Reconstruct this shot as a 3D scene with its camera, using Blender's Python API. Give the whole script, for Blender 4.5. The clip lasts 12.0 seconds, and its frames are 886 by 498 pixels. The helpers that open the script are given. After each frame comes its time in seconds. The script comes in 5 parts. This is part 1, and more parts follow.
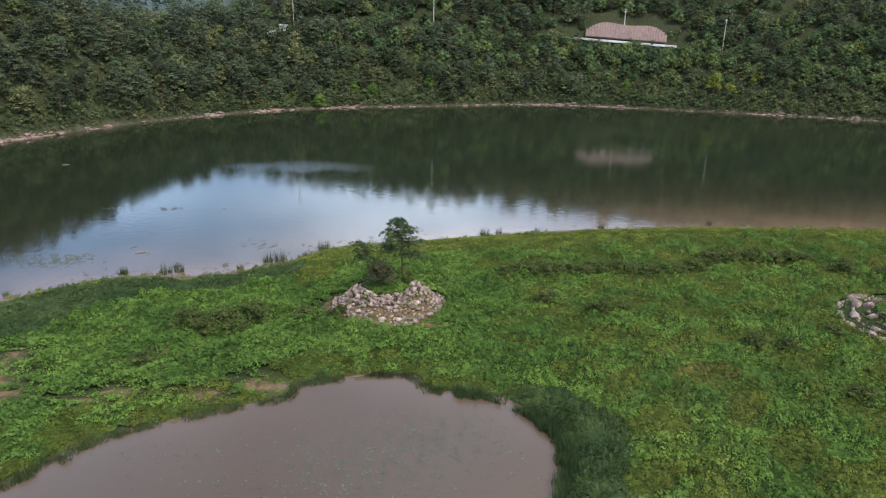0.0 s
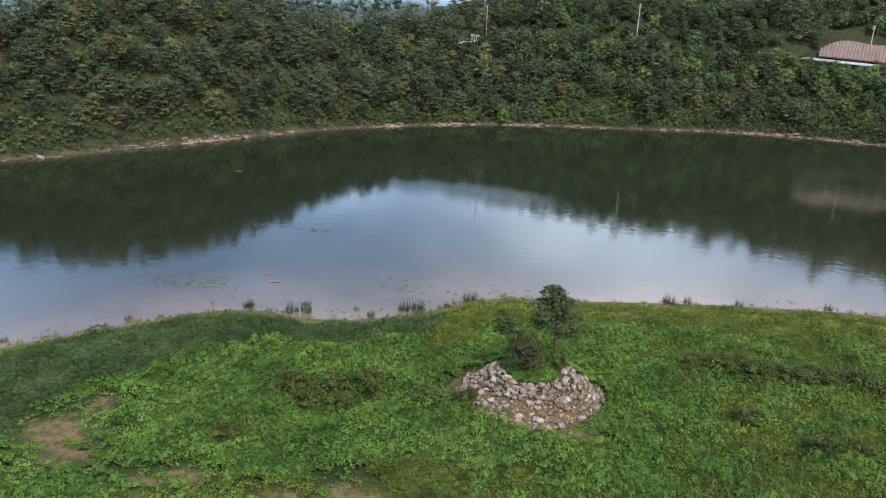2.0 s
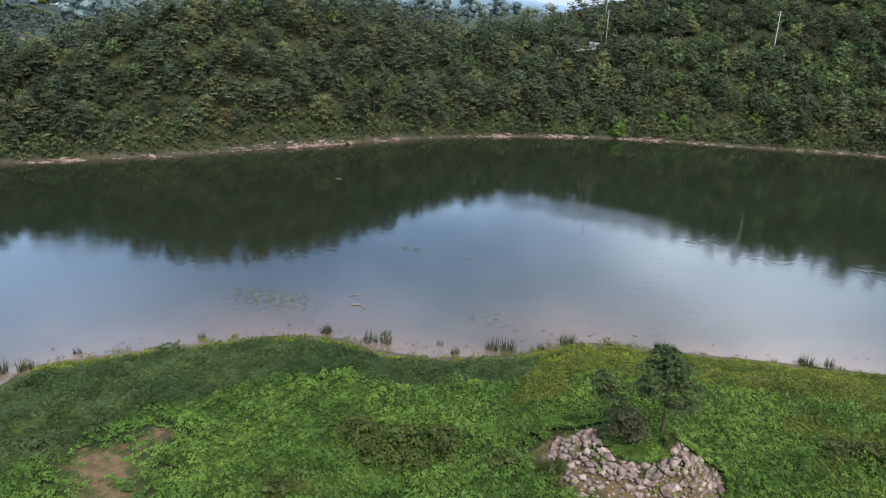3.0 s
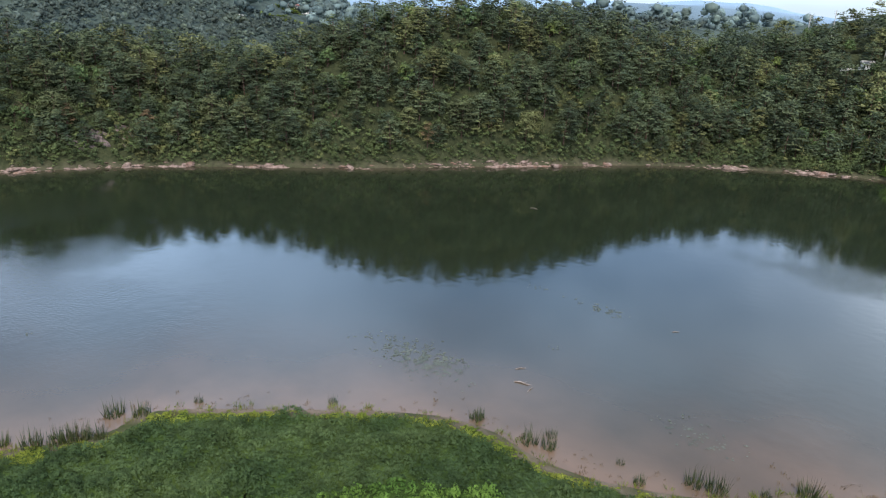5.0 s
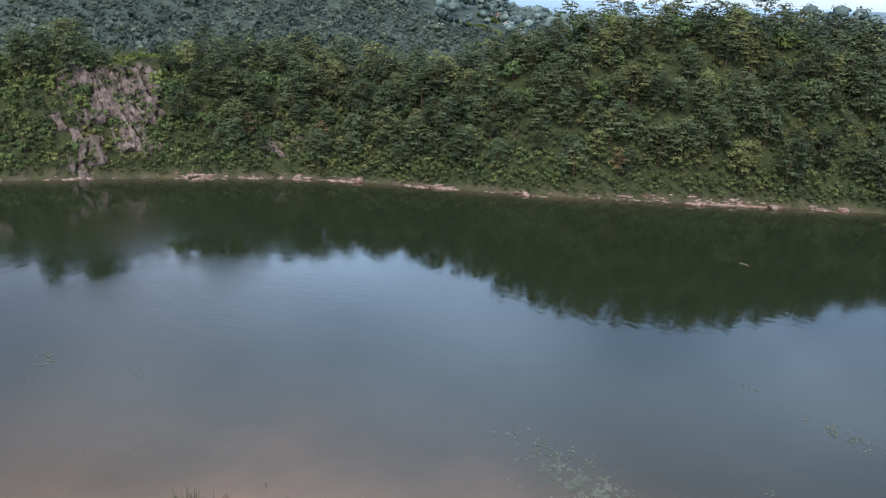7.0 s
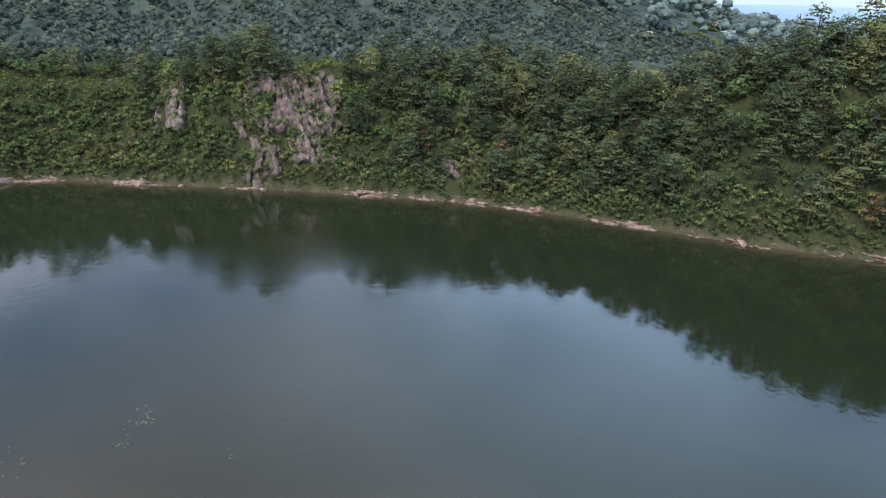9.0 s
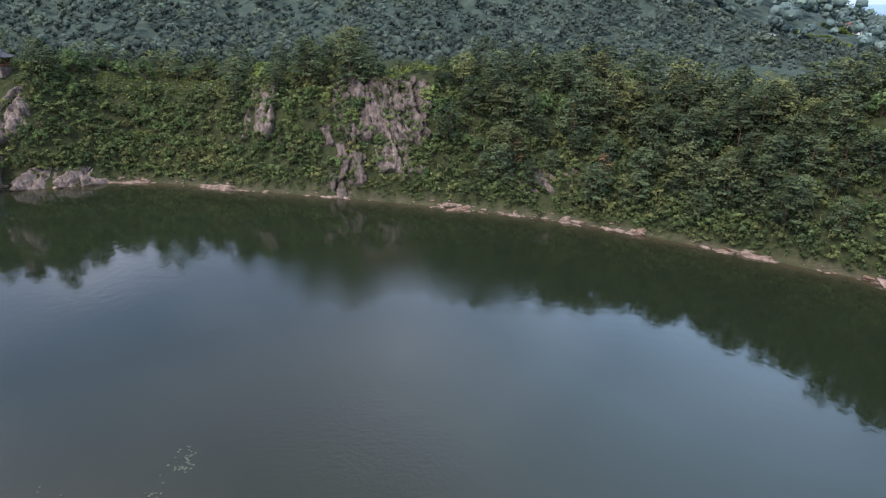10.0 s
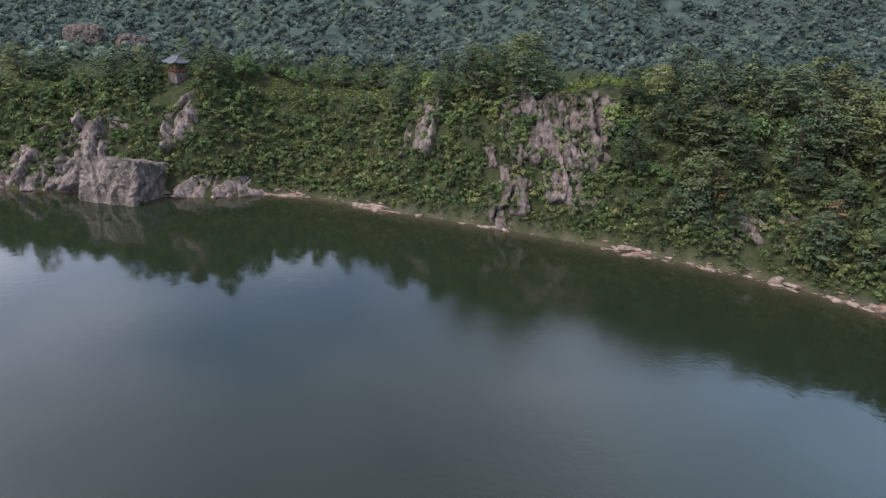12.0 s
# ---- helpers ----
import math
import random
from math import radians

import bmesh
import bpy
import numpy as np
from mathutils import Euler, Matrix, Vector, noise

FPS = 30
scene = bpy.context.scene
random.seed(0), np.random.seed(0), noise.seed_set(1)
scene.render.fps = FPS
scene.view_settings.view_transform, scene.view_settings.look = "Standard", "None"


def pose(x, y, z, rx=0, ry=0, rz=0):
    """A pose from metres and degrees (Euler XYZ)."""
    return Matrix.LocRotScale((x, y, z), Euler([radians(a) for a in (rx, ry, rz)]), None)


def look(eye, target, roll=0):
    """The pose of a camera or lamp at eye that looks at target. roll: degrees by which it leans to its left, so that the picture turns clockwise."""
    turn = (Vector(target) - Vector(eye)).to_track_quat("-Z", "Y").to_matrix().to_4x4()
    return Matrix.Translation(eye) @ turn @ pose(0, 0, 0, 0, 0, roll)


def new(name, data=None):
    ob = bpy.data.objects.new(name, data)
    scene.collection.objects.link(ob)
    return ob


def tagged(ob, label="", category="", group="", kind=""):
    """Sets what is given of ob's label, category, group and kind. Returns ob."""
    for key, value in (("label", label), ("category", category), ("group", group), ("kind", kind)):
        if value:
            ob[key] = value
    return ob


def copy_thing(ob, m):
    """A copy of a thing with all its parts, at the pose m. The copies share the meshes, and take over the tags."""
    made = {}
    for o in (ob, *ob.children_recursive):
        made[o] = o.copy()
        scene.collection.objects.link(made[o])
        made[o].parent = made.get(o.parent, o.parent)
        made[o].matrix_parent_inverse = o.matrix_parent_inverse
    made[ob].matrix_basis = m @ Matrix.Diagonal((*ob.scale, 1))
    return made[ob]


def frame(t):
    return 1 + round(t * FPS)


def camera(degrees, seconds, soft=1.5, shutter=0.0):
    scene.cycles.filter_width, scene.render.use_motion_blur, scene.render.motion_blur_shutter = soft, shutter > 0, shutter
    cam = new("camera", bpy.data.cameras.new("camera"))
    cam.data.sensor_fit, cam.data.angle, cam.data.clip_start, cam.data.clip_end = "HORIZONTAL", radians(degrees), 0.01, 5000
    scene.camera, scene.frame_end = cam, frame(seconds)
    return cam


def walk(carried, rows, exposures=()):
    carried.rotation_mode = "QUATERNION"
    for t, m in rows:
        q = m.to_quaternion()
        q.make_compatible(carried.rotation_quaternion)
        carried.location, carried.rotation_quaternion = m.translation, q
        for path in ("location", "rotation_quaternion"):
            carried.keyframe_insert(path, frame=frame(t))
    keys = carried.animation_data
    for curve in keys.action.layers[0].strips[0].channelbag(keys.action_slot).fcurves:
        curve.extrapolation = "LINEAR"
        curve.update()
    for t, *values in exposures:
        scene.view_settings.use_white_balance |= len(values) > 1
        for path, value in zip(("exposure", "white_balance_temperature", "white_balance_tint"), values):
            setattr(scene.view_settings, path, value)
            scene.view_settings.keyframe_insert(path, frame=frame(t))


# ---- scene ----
cam = camera(65.1, 12.0, 1.2)
PATH = [
    (0, (-0.72, 0.547, 44.568), (-0.673, 2.429, 43.893), 1.1),
    (0.5, (0.171, 6.141, 44.538), (0.133, 8.024, 43.866), 1.2),
    (1, (0.806, 11.886, 44.586), (0.634, 13.763, 43.919), 1.4),
    (1.5, (1.045, 17.563, 44.628), (0.729, 19.422, 43.963), 1.6),
    (2, (0.819, 23.326, 44.69), (0.353, 25.154, 44.028), 1.8),
    (2.5, (0.097, 29.012, 44.709), (-0.511, 30.799, 44.048), 2.0),
    (3, (-1.142, 34.734, 44.726), (-1.896, 36.465, 44.067), 2.2),
    (3.2, (-1.821, 36.936, 44.718), (-2.629, 38.643, 44.059), 2.3),
    (4.8, (-8.525, 53.965, 44.428), (-9.741, 55.411, 43.772), 2.3),
    (5, (-9.581, 55.968, 44.414), (-10.837, 57.38, 43.759), 2.3),
    (5.5, (-12.837, 60.687, 44.362), (-14.184, 62.013, 43.707), 2.2),
    (6, (-16.519, 65.171, 44.327), (-17.957, 66.398, 43.675), 2.2),
    (6.5, (-20.467, 69.294, 44.28), (-21.985, 70.42, 43.627), 2.2),
    (7, (-24.882, 73.072, 44.259), (-26.477, 74.088, 43.607), 2.3),
    (7.2, (-26.771, 74.415, 44.249), (-28.389, 75.393, 43.595), 2.4),
    (8.8, (-43.135, 84.253, 43.99), (-44.933, 84.837, 43.338), 2.1),
    (9, (-45.278, 85.35, 43.986), (-47.092, 85.882, 43.333), 2.2),
    (9.5, (-50.814, 87.762, 44.011), (-52.662, 88.156, 43.355), 2.1),
    (10, (-56.432, 89.793, 44.06), (-58.302, 90.056, 43.401), 2.0),
    (10.5, (-62.214, 91.431, 44.113), (-64.097, 91.565, 43.452), 1.9),
    (11, (-68.092, 92.695, 44.161), (-69.979, 92.703, 43.499), 1.8),
    (11.5, (-74.063, 93.646, 44.196), (-75.946, 93.523, 43.532), 1.7),
    (12, (-80.001, 94.47, 44.22), (-81.87, 94.219, 43.554), 1.6),
]
walk(cam, [(t, look(eye, target, roll)) for t, eye, target, roll in PATH])

# ---- sky, sun, exposure ----
SUN_ELEV, SUN_AZ = radians(52), radians(136)     # azimuth clockwise from +y
world = bpy.data.worlds.new("sky")
scene.world = world
world.use_nodes = True


def put(nt, kind, *links):
    """A node, with (input, value or socket) pairs set."""
    n = nt.nodes.new(kind)
    for key, value in links:
        if hasattr(value, "is_output"):
            nt.links.new(value, n.inputs[key])
        else:
            n.inputs[key].default_value = value
    return n


def arith(nt, op, a, b=0.0, clamp=False):
    n = nt.nodes.new("ShaderNodeMath")
    n.operation, n.use_clamp = op, clamp
    for i, v in ((0, a), (1, b)):
        if hasattr(v, "is_output"):
            nt.links.new(v, n.inputs[i])
        else:
            n.inputs[i].default_value = v
    return n.outputs[0]


def blend(nt, fac, a, b, how="MIX"):
    n = nt.nodes.new("ShaderNodeMix")
    n.data_type, n.blend_type = "RGBA", how
    for i, v in ((0, fac), (6, a), (7, b)):
        if hasattr(v, "is_output"):
            nt.links.new(v, n.inputs[i])
        else:
            n.inputs[i].default_value = (*v, 1) if i > 0 else v
    return n.outputs[2]


def grain(nt, vec, scale, detail=4.0, rough=0.55, stretch=None):
    if stretch:
        m = put(nt, "ShaderNodeMapping", ("Vector", vec))
        m.inputs["Scale"].default_value = stretch
        vec = m.outputs[0]
    n = put(nt, "ShaderNodeTexNoise", ("Vector", vec), ("Scale", scale), ("Detail", detail), ("Roughness", rough))
    return n.outputs[0]


def span(nt, value, lo, hi, a=0.0, b=1.0):
    n = put(nt, "ShaderNodeMapRange", ("Value", value), ("From Min", lo), ("From Max", hi), ("To Min", a), ("To Max", b))
    n.interpolation_type = "SMOOTHSTEP"
    return n.outputs[0]


def sky_nodes():
    nt = world.node_tree
    nt.nodes.clear()
    sky = nt.nodes.new("ShaderNodeTexSky")
    sky.sky_type, sky.sun_disc = "NISHITA", False
    sky.sun_elevation, sky.sun_rotation = SUN_ELEV, SUN_AZ
    sky.air_density, sky.dust_density = 1.0, 2.0
    co = nt.nodes.new("ShaderNodeTexCoord").outputs["Generated"]
    sep = put(nt, "ShaderNodeSeparateXYZ", (0, co))
    up = arith(nt, "ADD", arith(nt, "MAXIMUM", sep.outputs[2], 0.0), 0.22)
    flat = put(nt, "ShaderNodeCombineXYZ", (0, arith(nt, "DIVIDE", sep.outputs[0], up)), (1, arith(nt, "DIVIDE", sep.outputs[1], up)))
    cloud = span(nt, grain(nt, flat.outputs[0], 1.0, 4.0, 0.45), 0.30, 0.72, 0.1, 0.9)
    soft = span(nt, grain(nt, flat.outputs[0], 0.6, 3.0, 0.5), 0.3, 0.7, 0.85, 1.1)
    blue = blend(nt, 1.0, sky.outputs[0], (0.11, 0.145, 0.18), "MULTIPLY")
    tall = arith(nt, "MULTIPLY", span(nt, sep.outputs[2], 0.12, 0.72, 1.62, 0.64), span(nt, sep.outputs[0], -1.0, 0.1, 0.74, 1.03))
    tint = blend(nt, span(nt, sep.outputs[1], -0.15, 0.42), (1.82, 1.84, 2.16), blend(nt, span(nt, sep.outputs[0], -0.6, -0.05), (1.24, 1.74, 2.50), (1.58, 1.84, 2.18)))
    white = blend(nt, 1.0, tint, arith(nt, "MULTIPLY", soft, tall), "MULTIPLY")
    all_sky = blend(nt, cloud, blue, white)
    haze = span(nt, sep.outputs[2], 0.0, 0.12, 1.0, 0.0)
    all_sky = blend(nt, haze, all_sky, (0.52, 0.63, 0.75))
    bg = put(nt, "ShaderNodeBackground", ("Color", all_sky), ("Strength", 1.0))
    out = nt.nodes.new("ShaderNodeOutputWorld")
    nt.links.new(bg.outputs[0], out.inputs[0])


sky_nodes()
sun_data = bpy.data.lights.new("sun", "SUN")
sun_data.energy, sun_data.angle, sun_data.color = 3.0, radians(12), (1.0, 0.92, 0.80)
sun = new("sun", sun_data)
sun.matrix_world = look((0, 0, 0), (-math.sin(SUN_AZ) * math.cos(SUN_ELEV), -math.cos(SUN_AZ) * math.cos(SUN_ELEV), -math.sin(SUN_ELEV)))
scene.view_settings.exposure = 0.50

# ---- materials ----


def surface(name, rough=0.8, spec=0.3):
    m = bpy.data.materials.new(name)
    m.use_nodes = True
    nt = m.node_tree
    b = nt.nodes["Principled BSDF"]
    b.inputs["Roughness"].default_value = rough
    b.inputs["Specular IOR Level"].default_value = spec
    return m, nt, b


def place_of(nt):
    return nt.nodes.new("ShaderNodeNewGeometry").outputs["Position"]


def relief(nt, b, height, strength, distance):
    n = put(nt, "ShaderNodeBump", ("Height", height), ("Strength", strength), ("Distance", distance))
    nt.links.new(n.outputs[0], b.inputs["Normal"])


def attribute(nt, name):
    n = nt.nodes.new("ShaderNodeAttribute")
    n.attribute_name = name
    return n


def leaf_material(name, dark, light, accent, patch=0.16, rough=0.75, spec=0.08, each=False):
    """Foliage: two greens by patches as large as a crown (or plant by plant), an accent here and there, each leaf a little its own."""
    m, nt, b = surface(name, rough, spec)
    pos = place_of(nt)
    isl = nt.nodes.new("ShaderNodeNewGeometry").outputs["Random Per Island"]
    col = blend(nt, span(nt, grain(nt, pos, patch, 2.0), 0.34, 0.66), dark, light)
    col = blend(nt, span(nt, grain(nt, pos, patch * 0.45, 2.0), 0.6, 0.72, 0.0, 0.7), col, accent)
    k = arith(nt, "MULTIPLY", span(nt, isl, 0.0, 1.0, 0.82, 1.18), span(nt, grain(nt, pos, patch * 5.0, 2.0), 0.3, 0.7, 0.76, 1.24))
    if each:
        own = arith(nt, "FRACT", arith(nt, "ADD", attribute(nt, "tone").outputs["Fac"], nt.nodes.new("ShaderNodeObjectInfo").outputs["Random"]))
        col = blend(nt, span(nt, own, 0.80, 1.0, 0.0, 0.75), col, accent)
        odd = arith(nt, "FRACT", arith(nt, "MULTIPLY", own, 7.31))
        k = arith(nt, "MULTIPLY", k, span(nt, odd, 0.0, 1.0, 0.74, 1.24))
    grey = put(nt, "ShaderNodeCombineColor", (0, k), (1, k), (2, k))
    col = blend(nt, 1.0, col, grey.outputs[0], "MULTIPLY")
    nt.links.new(col, b.inputs["Base Color"])
    thin = put(nt, "ShaderNodeBsdfTranslucent", ("Color", col))
    both = put(nt, "ShaderNodeMixShader", (0, 0.27), (1, b.outputs[0]), (2, thin.outputs[0]))
    nt.links.new(both.outputs[0], nt.nodes["Material Output"].inputs[0])
    return m


def plain_material(name, a, c, scale, rough=0.8, bump=0.02, spec=0.3, stretch=None, metal=0.0):
    m, nt, b = surface(name, rough, spec)
    pos = place_of(nt)
    g = grain(nt, pos, scale, 6.0, 0.65, stretch)
    h = grain(nt, pos, scale * 0.17, 3.0)
    col = blend(nt, span(nt, g, 0.3, 0.7), a, c)
    col = blend(nt, span(nt, h, 0.4, 0.7, 0.0, 0.45), col, [v * 0.55 for v in a])
    nt.links.new(col, b.inputs["Base Color"])
    b.inputs["Metallic"].default_value = metal
    relief(nt, b, g, 0.8, bump)
    return m


def rock_material(name, a, c, stain):
    m, nt, b = surface(name, 0.9, 0.2)
    pos = place_of(nt)
    g = grain(nt, pos, 0.9, 8.0, 0.7, (1, 1, 0.45))
    seam = grain(nt, pos, 0.5, 5.0, 0.6, (1.0, 1.0, 0.35))
    info = nt.nodes.new("ShaderNodeObjectInfo").outputs["Random"]
    col = blend(nt, span(nt, g, 0.35, 0.65), a, c)
    col = blend(nt, span(nt, grain(nt, pos, 0.22, 3.0), 0.5, 0.68, 0.0, 0.8), col, stain)
    col = blend(nt, span(nt, arith(nt, "ABSOLUTE", arith(nt, "SUBTRACT", seam, 0.5)), 0.0, 0.025, 0.6, 0.0), col, [q * 0.4 for q in a])
    k = span(nt, info, 0.0, 1.0, 0.75, 1.25)
    col = blend(nt, 1.0, col, put(nt, "ShaderNodeCombineColor", (0, k), (1, k), (2, k)).outputs[0], "MULTIPLY")
    nt.links.new(col, b.inputs["Base Color"])
    relief(nt, b, g, 1.0, 0.25)
    return m


def ground_material():
    m, nt, b = surface("soil_and_turf", 0.95, 0.15)
    pos = place_of(nt)
    g = grain(nt, pos, 0.9, 8.0, 0.7)
    w = grain(nt, pos, 0.07, 3.0)
    turf = blend(nt, span(nt, w, 0.35, 0.65), (0.026, 0.038, 0.012), (0.050, 0.062, 0.018))
    turf = blend(nt, span(nt, g, 0.3, 0.7, 0.0, 0.6), turf, (0.016, 0.022, 0.009))
    floor = blend(nt, span(nt, g, 0.3, 0.7), (0.016, 0.021, 0.009), (0.040, 0.046, 0.020))
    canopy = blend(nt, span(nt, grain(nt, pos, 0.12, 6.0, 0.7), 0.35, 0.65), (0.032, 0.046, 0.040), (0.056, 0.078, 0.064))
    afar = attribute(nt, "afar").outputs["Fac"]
    # aerial haze painted into the colour: far ground turns pale blue
    canopy = blend(nt, attribute(nt, "painted_haze").outputs["Fac"], canopy, (0.25, 0.36, 0.47))
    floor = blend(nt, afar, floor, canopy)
    zone = attribute(nt, "zone")
    sep = put(nt, "ShaderNodeSeparateColor", (0, zone.outputs["Color"]))
    mud = blend(nt, span(nt, g, 0.3, 0.7), (0.120, 0.090, 0.070), (0.190, 0.146, 0.116))
    dry = blend(nt, span(nt, g, 0.3, 0.7), (0.085, 0.056, 0.030), (0.17, 0.118, 0.062))
    col = blend(nt, sep.outputs[1], turf, floor)
    ragged = arith(nt, "MULTIPLY_ADD", g, 1.2)
    ragged.node.inputs[2].default_value = -0.6
    col = blend(nt, span(nt, arith(nt, "ADD", sep.outputs[2], ragged), 0.4, 0.8, 0.0, 0.85), col, dry)
    col = blend(nt, sep.outputs[0], col, mud)
    nt.links.new(col, b.inputs["Base Color"])
    crowns = put(nt, "ShaderNodeTexVoronoi", ("Vector", pos), ("Scale", 0.11), ("Randomness", 1.0)).outputs["Distance"]
    high = arith(nt, "SUBTRACT", arith(nt, "MULTIPLY", g, 0.3), arith(nt, "MULTIPLY", arith(nt, "MULTIPLY", crowns, afar), 2.0))
    relief(nt, b, high, 1.0, 1.0)
    return m


def water_material(name, deep, shallow, calm, ior):
    m, nt, b = surface(name, 0.03, 0.5)
    pos = place_of(nt)
    b.inputs["IOR"].default_value = ior
    bank = attribute(nt, "bank").outputs["Fac"]
    bank = arith(nt, "MULTIPLY", bank, span(nt, grain(nt, pos, 0.06, 4.0), 0.25, 0.75, 0.6, 1.25), True)
    nt.links.new(blend(nt, bank, deep, shallow), b.inputs["Base Color"])
    gust = arith(nt, "MULTIPLY", attribute(nt, "gust").outputs["Fac"], span(nt, grain(nt, pos, 0.05, 4.0, 0.6), 0.3, 0.6), True)
    small = grain(nt, pos, 1.7, 2.0, 0.5, (1.0, 1.6, 1.0))
    long = grain(nt, pos, 0.55, 2.0, 0.5, (1.0, 1.2, 1.0))
    waves = arith(nt, "ADD", arith(nt, "MULTIPLY", small, span(nt, gust, 0.0, 1.0, 0.14, 1.3)), arith(nt, "MULTIPLY", long, 0.55))
    relief(nt, b, waves, 1.0, calm)
    nt.links.new(span(nt, gust, 0.0, 1.0, 0.045, 0.14), b.inputs["Roughness"])
    return m


PINE = leaf_material("pine_needles", (0.042, 0.060, 0.038), (0.094, 0.118, 0.062), (0.160, 0.165, 0.064), 0.2, each=True)
BROAD = leaf_material("broad_leaves", (0.048, 0.079, 0.037), (0.100, 0.146, 0.056), (0.152, 0.186, 0.056), 0.13, each=True)
SCRUB = leaf_material("scrub_leaves", (0.052, 0.072, 0.034), (0.100, 0.128, 0.050), (0.144, 0.138, 0.056), 0.18, each=True)
# the next two have aerial haze painted into the leaf colour, paler with distance
FARLEAF_HAZED = leaf_material("hazed_distant_leaves", (0.112, 0.158, 0.158), (0.142, 0.192, 0.180), (0.160, 0.208, 0.172), 0.03, each=True)
HILLLEAF_HAZED = leaf_material("hazed_hill_leaves", (0.056, 0.076, 0.068), (0.092, 0.116, 0.098), (0.118, 0.146, 0.098), 0.03, each=True)
HERB = leaf_material("herb_leaves", (0.062, 0.120, 0.024), (0.108, 0.180, 0.035), (0.138, 0.190, 0.035), 0.12)
SEDGE = leaf_material("sedge_blades", (0.040, 0.067, 0.026), (0.066, 0.098, 0.037), (0.098, 0.117, 0.032), 0.1)
FRINGE = leaf_material("fringe_grass", (0.110, 0.142, 0.022), (0.150, 0.172, 0.028), (0.168, 0.142, 0.046), 0.14)
MEADOW = leaf_material("meadow_grass", (0.076, 0.100, 0.018), (0.106, 0.126, 0.023), (0.140, 0.116, 0.034), 0.09)
# lower growth, its green darkened to paint the shade between tufts
STEMS_SHADED = leaf_material("shaded_stems_and_lower_leaves", (0.036, 0.062, 0.015), (0.058, 0.088, 0.021), (0.080, 0.080, 0.026), 0.1)
OLIVE = leaf_material("olive_shrub", (0.044, 0.060, 0.018), (0.080, 0.100, 0.028), (0.110, 0.100, 0.045), 0.5)
DARKPINE = leaf_material("dark_pine_needles", (0.030, 0.046, 0.020), (0.066, 0.090, 0.034), (0.100, 0.118, 0.040), 0.5)
DROOP = leaf_material("dull_shrub_leaves", (0.040, 0.048, 0.022), (0.075, 0.082, 0.040), (0.090, 0.080, 0.045), 0.5)
REED = leaf_material("reed_blades", (0.036, 0.050, 0.020), (0.066, 0.082, 0.030), (0.120, 0.095, 0.055), 0.6)
YELLOW = leaf_material("yellow_flowering_leaves", (0.12, 0.16, 0.03), (0.22, 0.24, 0.04), (0.26, 0.24, 0.06), 0.3)
RUST = leaf_material("withered_needles", (0.12, 0.085, 0.05), (0.19, 0.135, 0.075), (0.15, 0.095, 0.05), 0.3)
BARK = plain_material("red_pine_bark", (0.11, 0.065, 0.045), (0.07, 0.045, 0.035), 3.0, 0.95, 0.05)
ROCK = rock_material("pinkish_rock", (0.054, 0.043, 0.039), (0.190, 0.149, 0.137), (0.048, 0.044, 0.034))
SHORE = rock_material("bleached_shore_rock", (0.12, 0.085, 0.070), (0.30, 0.225, 0.19), (0.17, 0.095, 0.065))
STONE = rock_material("pale_field_stone", (0.13, 0.095, 0.080), (0.34, 0.262, 0.225), (0.15, 0.088, 0.066))
LILY = leaf_material("floating_leaves", (0.080, 0.092, 0.066), (0.115, 0.126, 0.094), (0.145, 0.150, 0.118), 0.4, 0.4, 0.4)
GROUND = ground_material()
LAKE = water_material("lake_water", (0.012, 0.017, 0.009), (0.135, 0.088, 0.056), 0.024, 1.5)
PONDW = water_material("pond_water", (0.072, 0.050, 0.033), (0.092, 0.062, 0.040), 0.003, 1.45)
TILE = plain_material("grey_roof_tile", (0.055, 0.058, 0.066), (0.10, 0.104, 0.115), 4.0, 0.7, 0.03)
REDWOOD = plain_material("red_brown_timber", (0.16, 0.045, 0.03), (0.10, 0.03, 0.022), 3.0, 0.7, 0.01)
CONCRETE = plain_material("pale_concrete", (0.50, 0.48, 0.45), (0.36, 0.35, 0.33), 1.5, 0.9, 0.02)
NET = plain_material("pink_sprayed_slope", (0.22, 0.155, 0.135), (0.15, 0.11, 0.095), 0.8, 0.95, 0.1)
WHITE = plain_material("white_wall_paint", (0.75, 0.75, 0.73), (0.6, 0.6, 0.58), 0.7, 0.8, 0.01)
STEEL = plain_material("galvanised_steel", (0.42, 0.43, 0.44), (0.3, 0.31, 0.32), 2.0, 0.5, 0.005, 0.5, None, 0.3)
REDROOF = plain_material("red_sheet_roof", (0.30, 0.09, 0.06), (0.2, 0.07, 0.05), 0.8, 0.6, 0.02)
GLASS = plain_material("dark_window_glass", (0.03, 0.035, 0.04), (0.05, 0.055, 0.06), 1.0, 0.1, 0.0, 0.5)
DEAD = plain_material("bleached_dead_wood", (0.25, 0.21, 0.18), (0.14, 0.11, 0.09), 3.0, 0.9, 0.02)
FIELD = leaf_material("field_crop", (0.080, 0.112, 0.024), (0.120, 0.150, 0.034), (0.140, 0.140, 0.050), 0.05)

